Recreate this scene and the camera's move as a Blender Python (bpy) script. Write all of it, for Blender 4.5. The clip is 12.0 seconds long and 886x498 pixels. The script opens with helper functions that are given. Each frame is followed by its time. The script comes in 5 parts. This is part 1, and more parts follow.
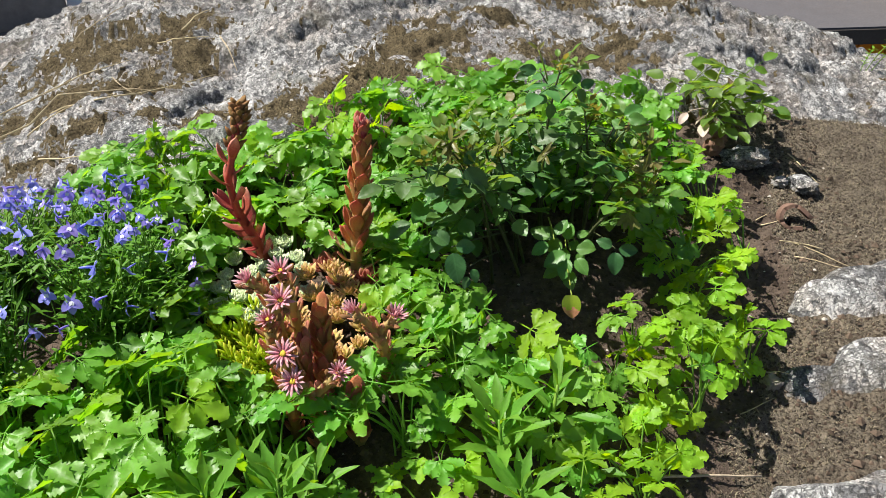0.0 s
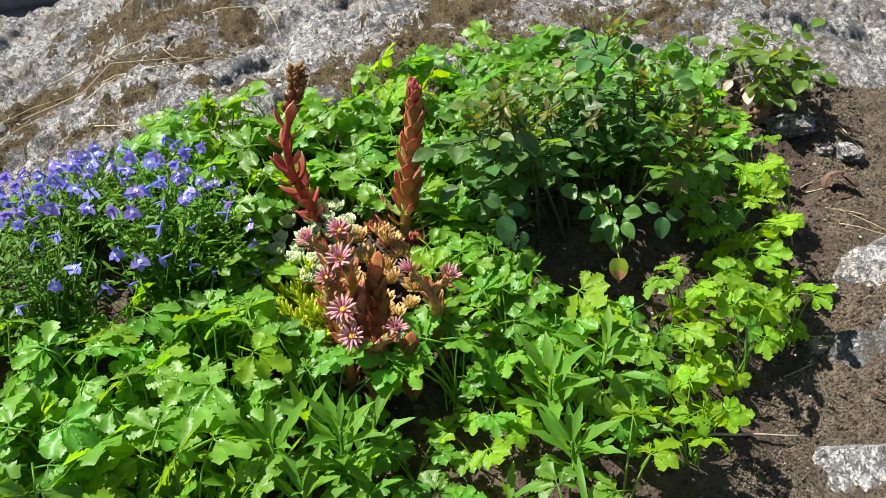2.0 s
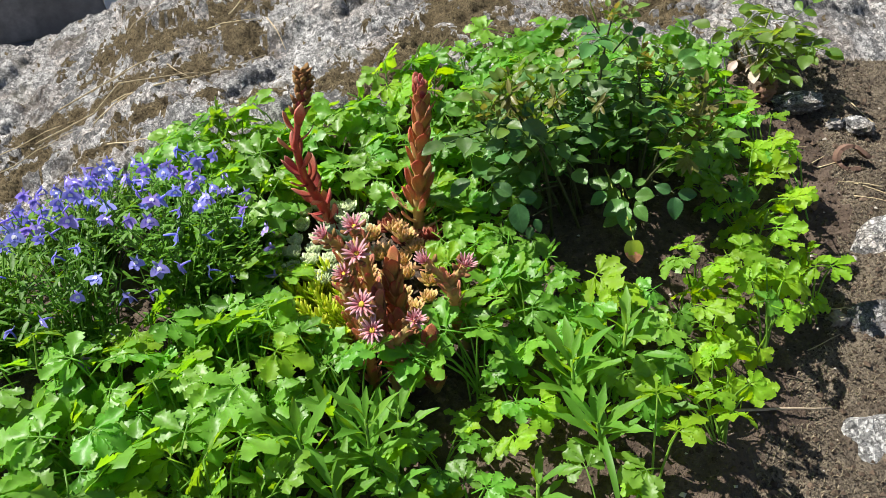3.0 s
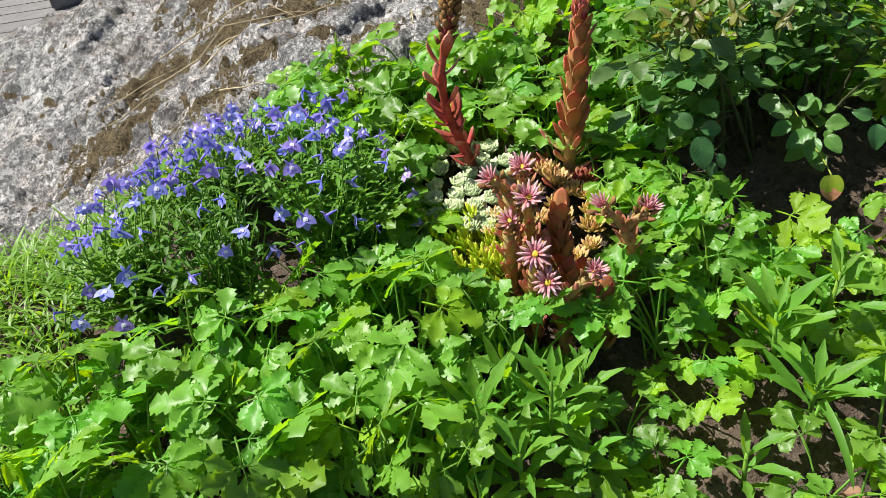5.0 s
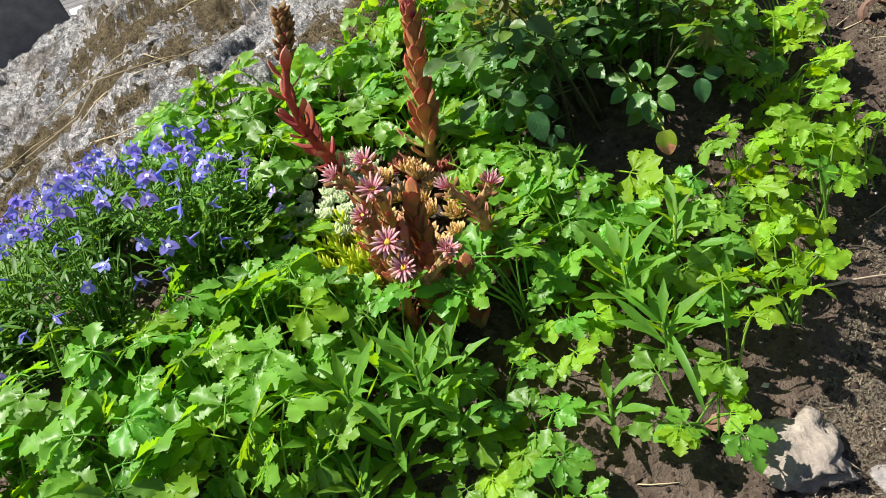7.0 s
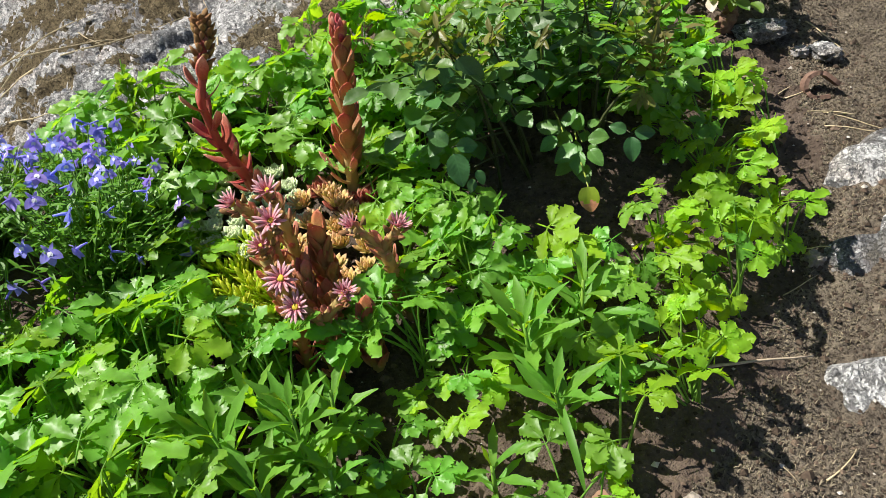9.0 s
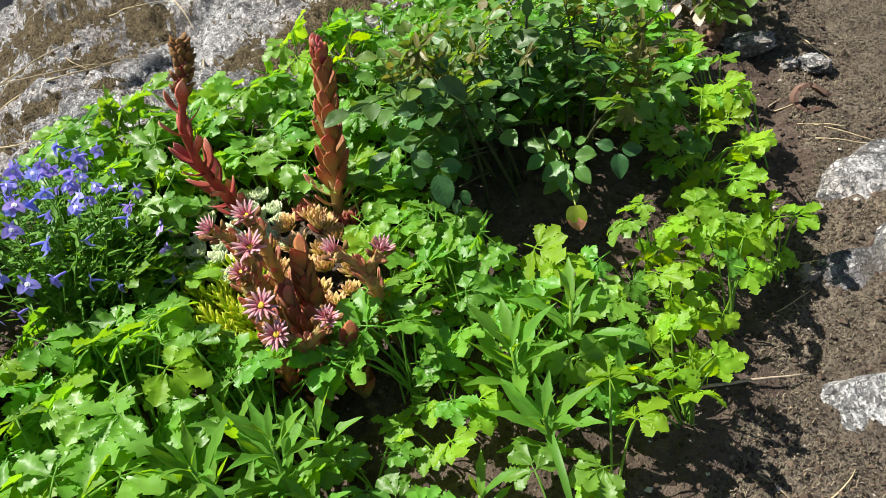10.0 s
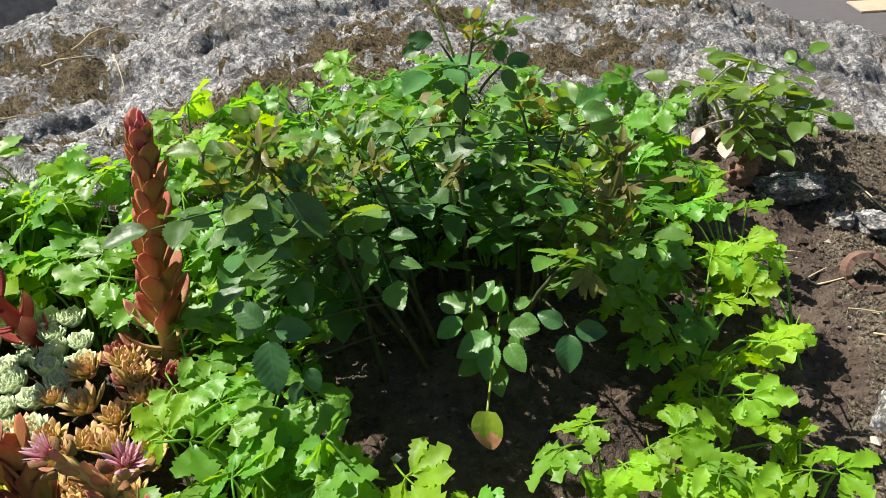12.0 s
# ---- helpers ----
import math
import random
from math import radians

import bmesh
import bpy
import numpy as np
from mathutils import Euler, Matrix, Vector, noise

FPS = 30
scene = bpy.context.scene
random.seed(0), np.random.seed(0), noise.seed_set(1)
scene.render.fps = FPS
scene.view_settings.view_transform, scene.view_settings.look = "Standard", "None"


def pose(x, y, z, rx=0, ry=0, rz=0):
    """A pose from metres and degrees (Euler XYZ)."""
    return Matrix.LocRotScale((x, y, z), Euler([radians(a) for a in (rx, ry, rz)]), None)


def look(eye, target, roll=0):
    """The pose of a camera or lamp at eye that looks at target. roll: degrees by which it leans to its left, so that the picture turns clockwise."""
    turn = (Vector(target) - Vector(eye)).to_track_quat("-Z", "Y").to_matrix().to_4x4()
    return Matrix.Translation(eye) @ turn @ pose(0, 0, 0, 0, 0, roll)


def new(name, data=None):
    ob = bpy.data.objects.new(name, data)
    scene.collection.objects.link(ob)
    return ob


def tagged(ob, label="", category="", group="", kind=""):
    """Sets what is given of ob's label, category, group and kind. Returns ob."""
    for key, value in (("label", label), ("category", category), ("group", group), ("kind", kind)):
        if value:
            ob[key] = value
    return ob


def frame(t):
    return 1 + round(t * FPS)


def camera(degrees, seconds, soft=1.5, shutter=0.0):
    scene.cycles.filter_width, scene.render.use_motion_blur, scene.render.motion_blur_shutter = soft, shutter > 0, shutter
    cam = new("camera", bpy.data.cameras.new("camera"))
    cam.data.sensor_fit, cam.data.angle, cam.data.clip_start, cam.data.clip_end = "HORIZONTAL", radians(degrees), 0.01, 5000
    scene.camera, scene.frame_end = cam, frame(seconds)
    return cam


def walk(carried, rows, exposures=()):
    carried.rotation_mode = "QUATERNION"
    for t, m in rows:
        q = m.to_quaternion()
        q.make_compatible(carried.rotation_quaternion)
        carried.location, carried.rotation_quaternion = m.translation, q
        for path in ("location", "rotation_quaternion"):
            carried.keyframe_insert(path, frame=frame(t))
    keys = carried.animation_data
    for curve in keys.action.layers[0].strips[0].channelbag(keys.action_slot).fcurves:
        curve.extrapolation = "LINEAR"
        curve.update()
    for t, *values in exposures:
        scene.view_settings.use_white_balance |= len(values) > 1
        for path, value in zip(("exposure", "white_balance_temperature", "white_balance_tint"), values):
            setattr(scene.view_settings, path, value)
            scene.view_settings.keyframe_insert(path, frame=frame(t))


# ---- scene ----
cam = camera(63.3, 12.0, soft=0.65)
METRES, EYE, TILT, LEAN, TURN = 0.7, 0.55, -31.0, 1.7, 0.0
ROWS = [
    (0.0, 0.0, 0.0, 0.0, 0.0, 0.0, -0.0),
    (0.5, -0.0009, -0.0233, 0.0003, -1.05, -0.14, -2.13),
    (1.0, -0.0332, -0.0429, 0.0194, 0.3, 1.17, -2.14),
    (1.5, -0.0368, -0.0365, -0.0058, 0.94, -0.14, 1.5),
    (2.0, -0.0359, -0.0281, -0.0176, 2.06, -2.03, -0.32),
    (2.5, -0.0332, -0.0299, -0.0375, 2.5, -1.12, 2.76),
    (3.0, -0.0391, -0.0338, -0.0413, 2.98, -1.32, 2.94),
    (3.5, -0.0651, -0.009, -0.056, 6.7, 1.96, 5.97),
    (5.5, -0.1455, 0.0497, -0.0676, 5.91, -4.86, 6.74),
    (6.0, -0.1157, 0.0201, -0.0853, 3.32, -3.51, 11.81),
    (6.5, -0.1001, 0.0079, -0.1095, 1.37, -3.8, 14.68),
    (8.5, -0.0193, 0.071, -0.0846, 1.68, -4.63, 8.63),
    (9.0, 0.0074, 0.0801, -0.0635, 0.89, -3.81, 6.73),
    (9.5, 0.0171, 0.078, -0.057, 0.85, -2.49, 7.41),
    (10.0, 0.0266, 0.097, -0.058, 0.85, -2.61, 7.76),
    (10.5, 0.0678, 0.1386, -0.0316, 3.65, 1.53, 4.56),
    (11.0, 0.1084, 0.2378, 0.0129, 4.98, -0.06, 0.91),
    (11.5, 0.1759, 0.3579, 0.021, 3.57, 4.08, -0.18),
    (12.0, 0.1896, 0.4317, 0.021, 3.58, 4.58, 0.44),
]
MORE = [
    (3.7, look((-0.073, -0.010, 0.519), (-0.419, 1.713, -0.436), -11.1)),
    (5.3, look((-0.128, 0.018, 0.506), (-0.436, 1.602, -0.677), -11.8)),
    (6.7, look((-0.062, -0.028, 0.481), (-0.227, 1.623, -0.636), -18.7)),
    (8.3, look((-0.019, 0.008, 0.473), (-0.162, 1.621, -0.701), -13.7)),
]
PATH = [(t, pose(0, 0, EYE, TILT, LEAN, TURN) @ pose(METRES * x, METRES * y, METRES * z, 90 + pitch, roll, yaw)) for t, x, y, z, yaw, pitch, roll in ROWS]
walk(cam, sorted(PATH + MORE, key=lambda row: row[0]), [(0.0, 0.95)])

# ---- world, sun, exposure ----
SUN_DIR = Vector((-0.58, 0.15, 1.0)).normalized()      # towards the sun
sun_data = bpy.data.lights.new("sun", "SUN")
sun_data.energy, sun_data.angle, sun_data.color = 4.9, radians(0.53), (1.0, 0.955, 0.88)
sun = new("sun", sun_data)
sun.matrix_world = look(SUN_DIR * 20, (0, 0, 0))
world = bpy.data.worlds.new("sky")
scene.world = world
world.use_nodes = True
_n = world.node_tree.nodes
_sky = _n.new("ShaderNodeTexSky")
_sky.sky_type, _sky.sun_disc = "NISHITA", False
_sky.sun_elevation = math.asin(SUN_DIR.z)
_sky.sun_rotation = math.atan2(SUN_DIR.x, SUN_DIR.y)
world.node_tree.links.new(_sky.outputs[0], _n["Background"].inputs[0])
_n["Background"].inputs[1].default_value = 0.047

# ---- materials ----
class Mat:
    """A small builder of node materials."""

    def __init__(self, name):
        self.m = bpy.data.materials.new(name)
        self.m.use_nodes = True
        self.t = self.m.node_tree
        self.n = self.t.nodes
        self.b = self.n["Principled BSDF"]
        self.out = self.n["Material Output"]
        self.co = self.n.new("ShaderNodeTexCoord")
        self.info = self.n.new("ShaderNodeObjectInfo")

    def link(self, a, b):
        self.t.links.new(a, b)

    def put(self, sock, v):
        if isinstance(v, bpy.types.NodeSocket):
            self.link(v, sock)
        elif isinstance(v, (tuple, list)):
            sock.default_value = (*v, 1) if len(v) == 3 and len(sock.default_value) == 4 else v
        else:
            sock.default_value = v

    def noise(self, scale, detail=4, rough=0.6, co="Object", distort=0.0):
        k = self.n.new("ShaderNodeTexNoise")
        k.inputs["Scale"].default_value, k.inputs["Detail"].default_value = scale, detail
        k.inputs["Roughness"].default_value, k.inputs["Distortion"].default_value = rough, distort
        self.link(self.co.outputs[co] if isinstance(co, str) else co, k.inputs["Vector"])
        return k.outputs["Fac"]

    def voronoi(self, scale, out="Distance", feature="F1", co="Object"):
        k = self.n.new("ShaderNodeTexVoronoi")
        k.feature = feature
        k.inputs["Scale"].default_value = scale
        self.link(self.co.outputs[co] if isinstance(co, str) else co, k.inputs["Vector"])
        return k.outputs[out]

    def ramp(self, fac, *stops, mode="LINEAR"):
        k = self.n.new("ShaderNodeValToRGB")
        k.color_ramp.interpolation = mode
        e = k.color_ramp.elements
        while len(e) < len(stops):
            e.new(0.5)
        for s, (p, c) in zip(e, stops):
            s.position, s.color = p, (*c, 1) if isinstance(c, tuple) else (c, c, c, 1)
        self.link(fac, k.inputs[0])
        return k.outputs[0]

    def mix(self, fac, a, b, kind="MIX"):
        k = self.n.new("ShaderNodeMix")
        k.data_type, k.blend_type = "RGBA", kind
        self.put(k.inputs[0], fac), self.put(k.inputs[6], a), self.put(k.inputs[7], b)
        return k.outputs[2]

    def math(self, op, a, b=0.0):
        k = self.n.new("ShaderNodeMath")
        k.operation = op
        self.put(k.inputs[0], a), self.put(k.inputs[1], b)
        return k.outputs[0]

    def bump(self, height, strength=0.5, distance=0.002):
        k = self.n.new("ShaderNodeBump")
        k.inputs["Strength"].default_value, k.inputs["Distance"].default_value = strength, distance
        self.link(height, k.inputs["Height"])
        self.link(k.outputs[0], self.b.inputs["Normal"])
        return k.outputs[0]

    def base(self, color, rough=0.6, spec=0.4, metal=0.0):
        self.put(self.b.inputs["Base Color"], color)
        self.put(self.b.inputs["Roughness"], rough)
        self.put(self.b.inputs["Specular IOR Level"], spec)
        self.put(self.b.inputs["Metallic"], metal)
        return self

    def hsv(self, color, h=0.5, s=1.0, v=1.0):
        k = self.n.new("ShaderNodeHueSaturation")
        for key, val in (("Hue", h), ("Saturation", s), ("Value", v)):
            self.put(k.inputs[key], val)
        self.put(k.inputs["Color"], color)
        return k.outputs[0]

    def vary(self, color, hue=0.03, value=0.3, sat=0.1):
        """Differs from object to object."""
        r = self.info.outputs["Random"]
        w = self.n.new("ShaderNodeTexWhiteNoise")
        w.noise_dimensions = "1D"
        self.link(r, w.inputs["W"])
        h = self.math("ADD", self.math("MULTIPLY", r, hue), 0.5 - hue / 2)
        v = self.math("ADD", self.math("MULTIPLY", w.outputs["Value"], value), 1 - value / 2)
        return self.hsv(color, h, 1 + sat / 2, v)

    def thin(self, color, share=0.4):
        """Lets light through, as a leaf or petal does."""
        k, s = self.n.new("ShaderNodeBsdfTranslucent"), self.n.new("ShaderNodeMixShader")
        self.put(k.inputs[0], color)
        s.inputs[0].default_value = share
        self.link(self.b.outputs[0], s.inputs[1]), self.link(k.outputs[0], s.inputs[2])
        self.link(s.outputs[0], self.out.inputs[0])
        return self


def leaf_material(name, color, glow, share=0.4, rough=0.45, spec=0.45, hue=0.03, value=0.35, grain=70.0, edge=None):
    k = Mat(name)
    patch = k.noise(grain, 3, 0.6)
    c = k.mix(k.ramp(patch, (0.3, 0.0), (0.75, 1.0)), color, tuple(v * 1.35 for v in color))
    g = k.mix(k.ramp(patch, (0.3, 0.0), (0.75, 1.0)), glow, tuple(v * 1.25 for v in glow))
    if edge:
        spot = k.ramp(k.noise(grain * 0.6, 4, 0.7), (0.56, 0.0), (0.68, 1.0))
        c, g = k.mix(spot, c, edge), k.mix(spot, g, edge)
    k.base(k.vary(c, hue, value), k.math("ADD", k.math("MULTIPLY", patch, 0.25), rough - 0.12), spec)
    k.bump(k.noise(grain * 3, 2, 0.5), 0.25, 0.0015)
    return k.thin(k.vary(g, hue, value), share).m


M_HERB = leaf_material("herb leaf", (0.116, 0.252, 0.040), (0.36, 0.64, 0.042), 0.41, rough=0.43, spec=0.42, hue=0.03, value=0.45, grain=3.5)
M_HERB_STEM = leaf_material("herb stalk", (0.16, 0.30, 0.05), (0.25, 0.45, 0.05), 0.25)
# yellower copy of the herb leaf: sun shining through, put into the colour
M_HERB_YELLOW = leaf_material("yellow backlit herb leaf", (0.165, 0.30, 0.03), (0.50, 0.72, 0.035), 0.45, rough=0.5, spec=0.35, hue=0.02, value=0.5, grain=3.5)
M_ROSE = leaf_material("rose leaf", (0.066, 0.145, 0.042), (0.19, 0.36, 0.035), 0.30, rough=0.45, spec=0.38, hue=0.04, value=0.5)
M_ROSE_YOUNG = leaf_material("young rose leaf", (0.095, 0.175, 0.036), (0.29, 0.43, 0.038), 0.38, rough=0.45, hue=0.05, value=0.4, edge=(0.20, 0.11, 0.04))
M_WEED = leaf_material("weed leaf", (0.105, 0.235, 0.038), (0.36, 0.58, 0.035), 0.40, rough=0.5, spec=0.3, hue=0.02, value=0.3, grain=5.0)
M_BRONZE = leaf_material("bronze rose shoot", (0.15, 0.145, 0.042), (0.34, 0.31, 0.05), 0.35, rough=0.45, hue=0.05, value=0.4, edge=(0.24, 0.09, 0.05))
M_LOB_LEAF = leaf_material("lobelia leaf", (0.065, 0.165, 0.018), (0.22, 0.42, 0.02), 0.35, rough=0.5, spec=0.3, hue=0.03, value=0.4)


def veined_material(name, color, glow, share, rough=0.42, spec=0.42):
    """A single leaflet, 1 long: a pale midrib and side veins that run forward to the edge."""
    k = Mat(name)
    sep = k.n.new("ShaderNodeSeparateXYZ")
    k.link(k.co.outputs["Object"], sep.inputs[0])
    off = k.math("ABSOLUTE", sep.outputs["X"])
    run = k.math("SINE", k.math("MULTIPLY", k.math("SUBTRACT", sep.outputs["Y"], k.math("MULTIPLY", off, 0.85)), 44.0))
    side, rib = k.ramp(run, (0.90, 0.0), (1.0, 0.4)), k.ramp(off, (0.008, 0.9), (0.022, 0.0))
    vein = k.math("MAXIMUM", side, rib)
    patch = k.noise(5, 4, 0.65)
    c = k.mix(k.ramp(patch, (0.3, 0.0), (0.75, 1.0)), tuple(v * 0.75 for v in color), tuple(v * 1.3 for v in color))
    c = k.mix(k.math("MULTIPLY", vein, 0.2), c, tuple(v * 2.0 + 0.02 for v in color))
    k.base(k.vary(c, 0.035, 0.4), k.math("ADD", k.math("MULTIPLY", patch, 0.2), rough - 0.1), spec)
    k.bump(k.math("SUBTRACT", k.math("MULTIPLY", run, -0.5), rib), 0.05, 0.02)
    return k.thin(k.vary(glow, 0.035, 0.35), share).m


# dark leaflets also carry the bush's shade in their colour, fresh ones the sunlight
M_LEAFLET_DARK = veined_material("dark rose leaflet", (0.050, 0.120, 0.040), (0.14, 0.30, 0.03), 0.25)
M_LEAFLET_FRESH_LIT = veined_material("fresh and sunlit rose leaflet", (0.10, 0.225, 0.055), (0.32, 0.52, 0.05), 0.36)
M_LEAFLET_BRONZE = veined_material("bronze rose leaflet", (0.145, 0.15, 0.042), (0.34, 0.32, 0.05), 0.35)


def rock_material():
    k = Mat("granite with lichen")
    # coordinates pushed about, so that grains and crusts have ragged outlines
    push, add = k.n.new("ShaderNodeTexNoise"), k.n.new("ShaderNodeVectorMath")
    push.inputs["Scale"].default_value, push.inputs["Detail"].default_value = 170, 5
    add.operation = "MULTIPLY_ADD"
    add.inputs[1].default_value = (0.006, 0.006, 0.006)
    k.link(k.co.outputs["Object"], push.inputs["Vector"])
    k.link(push.outputs["Color"], add.inputs[0]), k.link(k.co.outputs["Object"], add.inputs[2])
    ragged = add.outputs[0]
    zone, mid, fine = k.noise(11, 6, 0.65), k.noise(42, 8, 0.72, ragged), k.noise(380, 3, 0.7, ragged)
    plate, crumb = k.n.new("ShaderNodeSeparateColor"), k.n.new("ShaderNodeSeparateColor")
    k.link(k.voronoi(175, "Color", co=ragged), plate.inputs[0])
    k.link(k.voronoi(420, "Color", co=ragged), crumb.inputs[0])
    gap = k.voronoi(175, "Distance", "DISTANCE_TO_EDGE", ragged)
    # bare granite
    c = k.ramp(k.noise(22, 7, 0.75), (0.3, (0.15, 0.15, 0.153)), (0.5, (0.24, 0.24, 0.242)), (0.7, (0.36, 0.355, 0.35)))
    c = k.mix(k.ramp(crumb.outputs[0], (0.62, 0.0), (0.85, 0.45)), c, (0.38, 0.372, 0.365))
    # pale crusts in broken plates, thicker in some zones
    lean = k.math("ADD", k.math("MULTIPLY", k.math("SUBTRACT", zone, 0.5), 0.75), k.math("MULTIPLY", k.math("SUBTRACT", plate.outputs[1], 0.5), 0.16))
    crust = k.ramp(k.math("ADD", mid, lean), (0.440, 0.0), (0.490, 1.0))
    tone = k.math("ADD", k.math("MULTIPLY", fine, 0.7), k.math("MULTIPLY", crumb.outputs[1], 0.3))
    pale = k.ramp(tone, (0.32, (0.40, 0.396, 0.39)), (0.46, (0.53, 0.525, 0.515)), (0.60, (0.72, 0.71, 0.69)))
    pink = k.ramp(k.noise(14, 4, 0.6), (0.48, 0.0), (0.62, 0.5))
    c = k.mix(crust, c, k.mix(pink, pale, k.mix(1.0, pale, (1.0, 0.88, 0.80), "MULTIPLY")))
    # dark seams between the plates, and pits
    seam = k.math("MULTIPLY", k.ramp(gap, (0.02, 1.0), (0.14, 0.0)), k.ramp(k.noise(30, 4, 0.6), (0.42, 0.0), (0.56, 0.5)))
    pits = k.ramp(k.math("ADD", k.noise(80, 7, 0.78, ragged), k.math("MULTIPLY", k.math("SUBTRACT", crumb.outputs[2], 0.5), 0.16)), (0.42, 1.0), (0.49, 0.0))
    dark = k.math("MAXIMUM", seam, k.math("MULTIPLY", pits, 0.7))
    c = k.mix(dark, c, (0.05, 0.048, 0.046))
    tint = k.ramp(k.noise(8, 6, 0.7), (0.52, 0.0), (0.64, 1.0))
    c = k.mix(k.math("MULTIPLY", tint, 0.5), c, (0.19, 0.135, 0.10))
    green = k.ramp(k.noise(16, 4, 0.6), (0.56, 0.0), (0.70, 1.0))
    c = k.mix(k.math("MULTIPLY", green, 0.3), c, (0.15, 0.18, 0.13))
    k.base(c, 0.92, 0.2)
    h = k.math("ADD", k.math("MULTIPLY", mid, 0.8), k.math("MULTIPLY", fine, 0.35))
    h = k.math("ADD", h, k.math("ADD", k.math("MULTIPLY", plate.outputs[0], 0.16), k.math("MULTIPLY", crust, 0.22)))
    k.bump(k.math("SUBTRACT", h, k.math("MULTIPLY", dark, 0.6)), 1.0, 0.009)
    return k.m


def soil_material():
    k = Mat("garden soil")
    n1, n2, n3 = k.noise(9, 4, 0.6), k.noise(70, 5, 0.7), k.noise(300, 3, 0.7)
    dry = k.ramp(n1, (0.35, (0.034, 0.024, 0.019)), (0.65, (0.095, 0.070, 0.054)))
    c = k.mix(k.ramp(n2, (0.35, 0.0), (0.65, 1.0)), dry, k.mix(0.5, dry, (0.17, 0.13, 0.10)))
    c = k.mix(k.ramp(n3, (0.64, 0.0), (0.74, 1.0)), c, (0.20, 0.17, 0.14))
    k.base(c, 0.95, 0.15)
    k.bump(k.math("ADD", n2, k.math("MULTIPLY", n3, 0.6)), 1.0, 0.006)
    return k.m


def bed_material(name, dark, light):
    k = Mat(name)
    n1, n2 = k.noise(45, 6, 0.75), k.noise(260, 4, 0.75)
    c = k.mix(k.ramp(n1, (0.35, 0.0), (0.65, 1.0)), dark, light)
    c = k.mix(k.ramp(n2, (0.38, 1.0), (0.52, 0.0)), c, tuple(v * 0.4 for v in dark))
    k.base(c, 0.97, 0.1)
    k.bump(k.math("ADD", n1, n2), 1.0, 0.008)
    return k.m


M_MOSS_BED = bed_material("brown olive moss", (0.11, 0.085, 0.05), (0.24, 0.19, 0.11))
M_DRY_BED = bed_material("dry buff moss and dust", (0.125, 0.10, 0.076), (0.27, 0.225, 0.168))
M_ROCK = rock_material()
M_SOIL = soil_material()


def scale_material(name, foot, middle, tip, rough=0.45, share=0.12, hue=0.03, value=0.3):
    """Fleshy leaf whose colour runs from foot to tip."""
    k = Mat(name)
    sep = k.n.new("ShaderNodeSeparateXYZ")
    k.link(k.co.outputs["Object"], sep.inputs[0])
    along = k.math("ADD", sep.outputs["Y"], k.math("MULTIPLY", k.math("SUBTRACT", k.noise(9, 3), 0.5), 0.5))
    c = k.ramp(along, (0.1, foot), (0.5, middle), (0.95, tip))
    c = k.mix(k.ramp(k.noise(14, 4, 0.7), (0.5, 0.0), (0.75, 0.5)), c, tuple(v * 0.5 for v in middle))
    k.base(k.vary(c, hue, value), rough, 0.4)
    k.bump(k.noise(40, 3), 0.3, 0.02)
    return k.thin(k.vary(c, hue, value), share).m


M_STALK_RED = scale_material("crimson houseleek", (0.40, 0.10, 0.07), (0.52, 0.11, 0.10), (0.70, 0.32, 0.26), share=0.25)
M_STALK_ORANGE = scale_material("red-orange houseleek", (0.56, 0.40, 0.16), (0.62, 0.30, 0.14), (0.56, 0.17, 0.11), share=0.34)
M_PEACH = scale_material("peach pink houseleek", (0.62, 0.48, 0.20), (0.72, 0.44, 0.24), (0.62, 0.22, 0.17), share=0.3)
M_STEM_BROWN = scale_material("reddish brown houseleek stem", (0.54, 0.42, 0.18), (0.66, 0.36, 0.21), (0.72, 0.28, 0.23), share=0.35)
M_COBWEB = scale_material("pale green cobweb houseleek", (0.20, 0.36, 0.08), (0.34, 0.50, 0.18), (0.70, 0.76, 0.52), 0.7)
M_AMBER = scale_material("amber houseleek", (0.42, 0.46, 0.09), (0.66, 0.55, 0.17), (0.74, 0.46, 0.26), share=0.22)
M_BROWNRED = scale_material("dull red houseleek", (0.24, 0.12, 0.06), (0.30, 0.10, 0.06), (0.36, 0.12, 0.08))
M_LIME = scale_material("lime green stonecrop", (0.46, 0.60, 0.06), (0.62, 0.76, 0.08), (0.78, 0.82, 0.14), 0.5, 0.45, value=0.25)
M_BUD = scale_material("withered brown bud", (0.16, 0.09, 0.04), (0.24, 0.13, 0.05), (0.30, 0.16, 0.06), 0.8, 0.05)
M_PINK = scale_material("pink petal", (0.62, 0.20, 0.25), (0.76, 0.38, 0.43), (0.86, 0.62, 0.63), 0.55, 0.35, value=0.2)


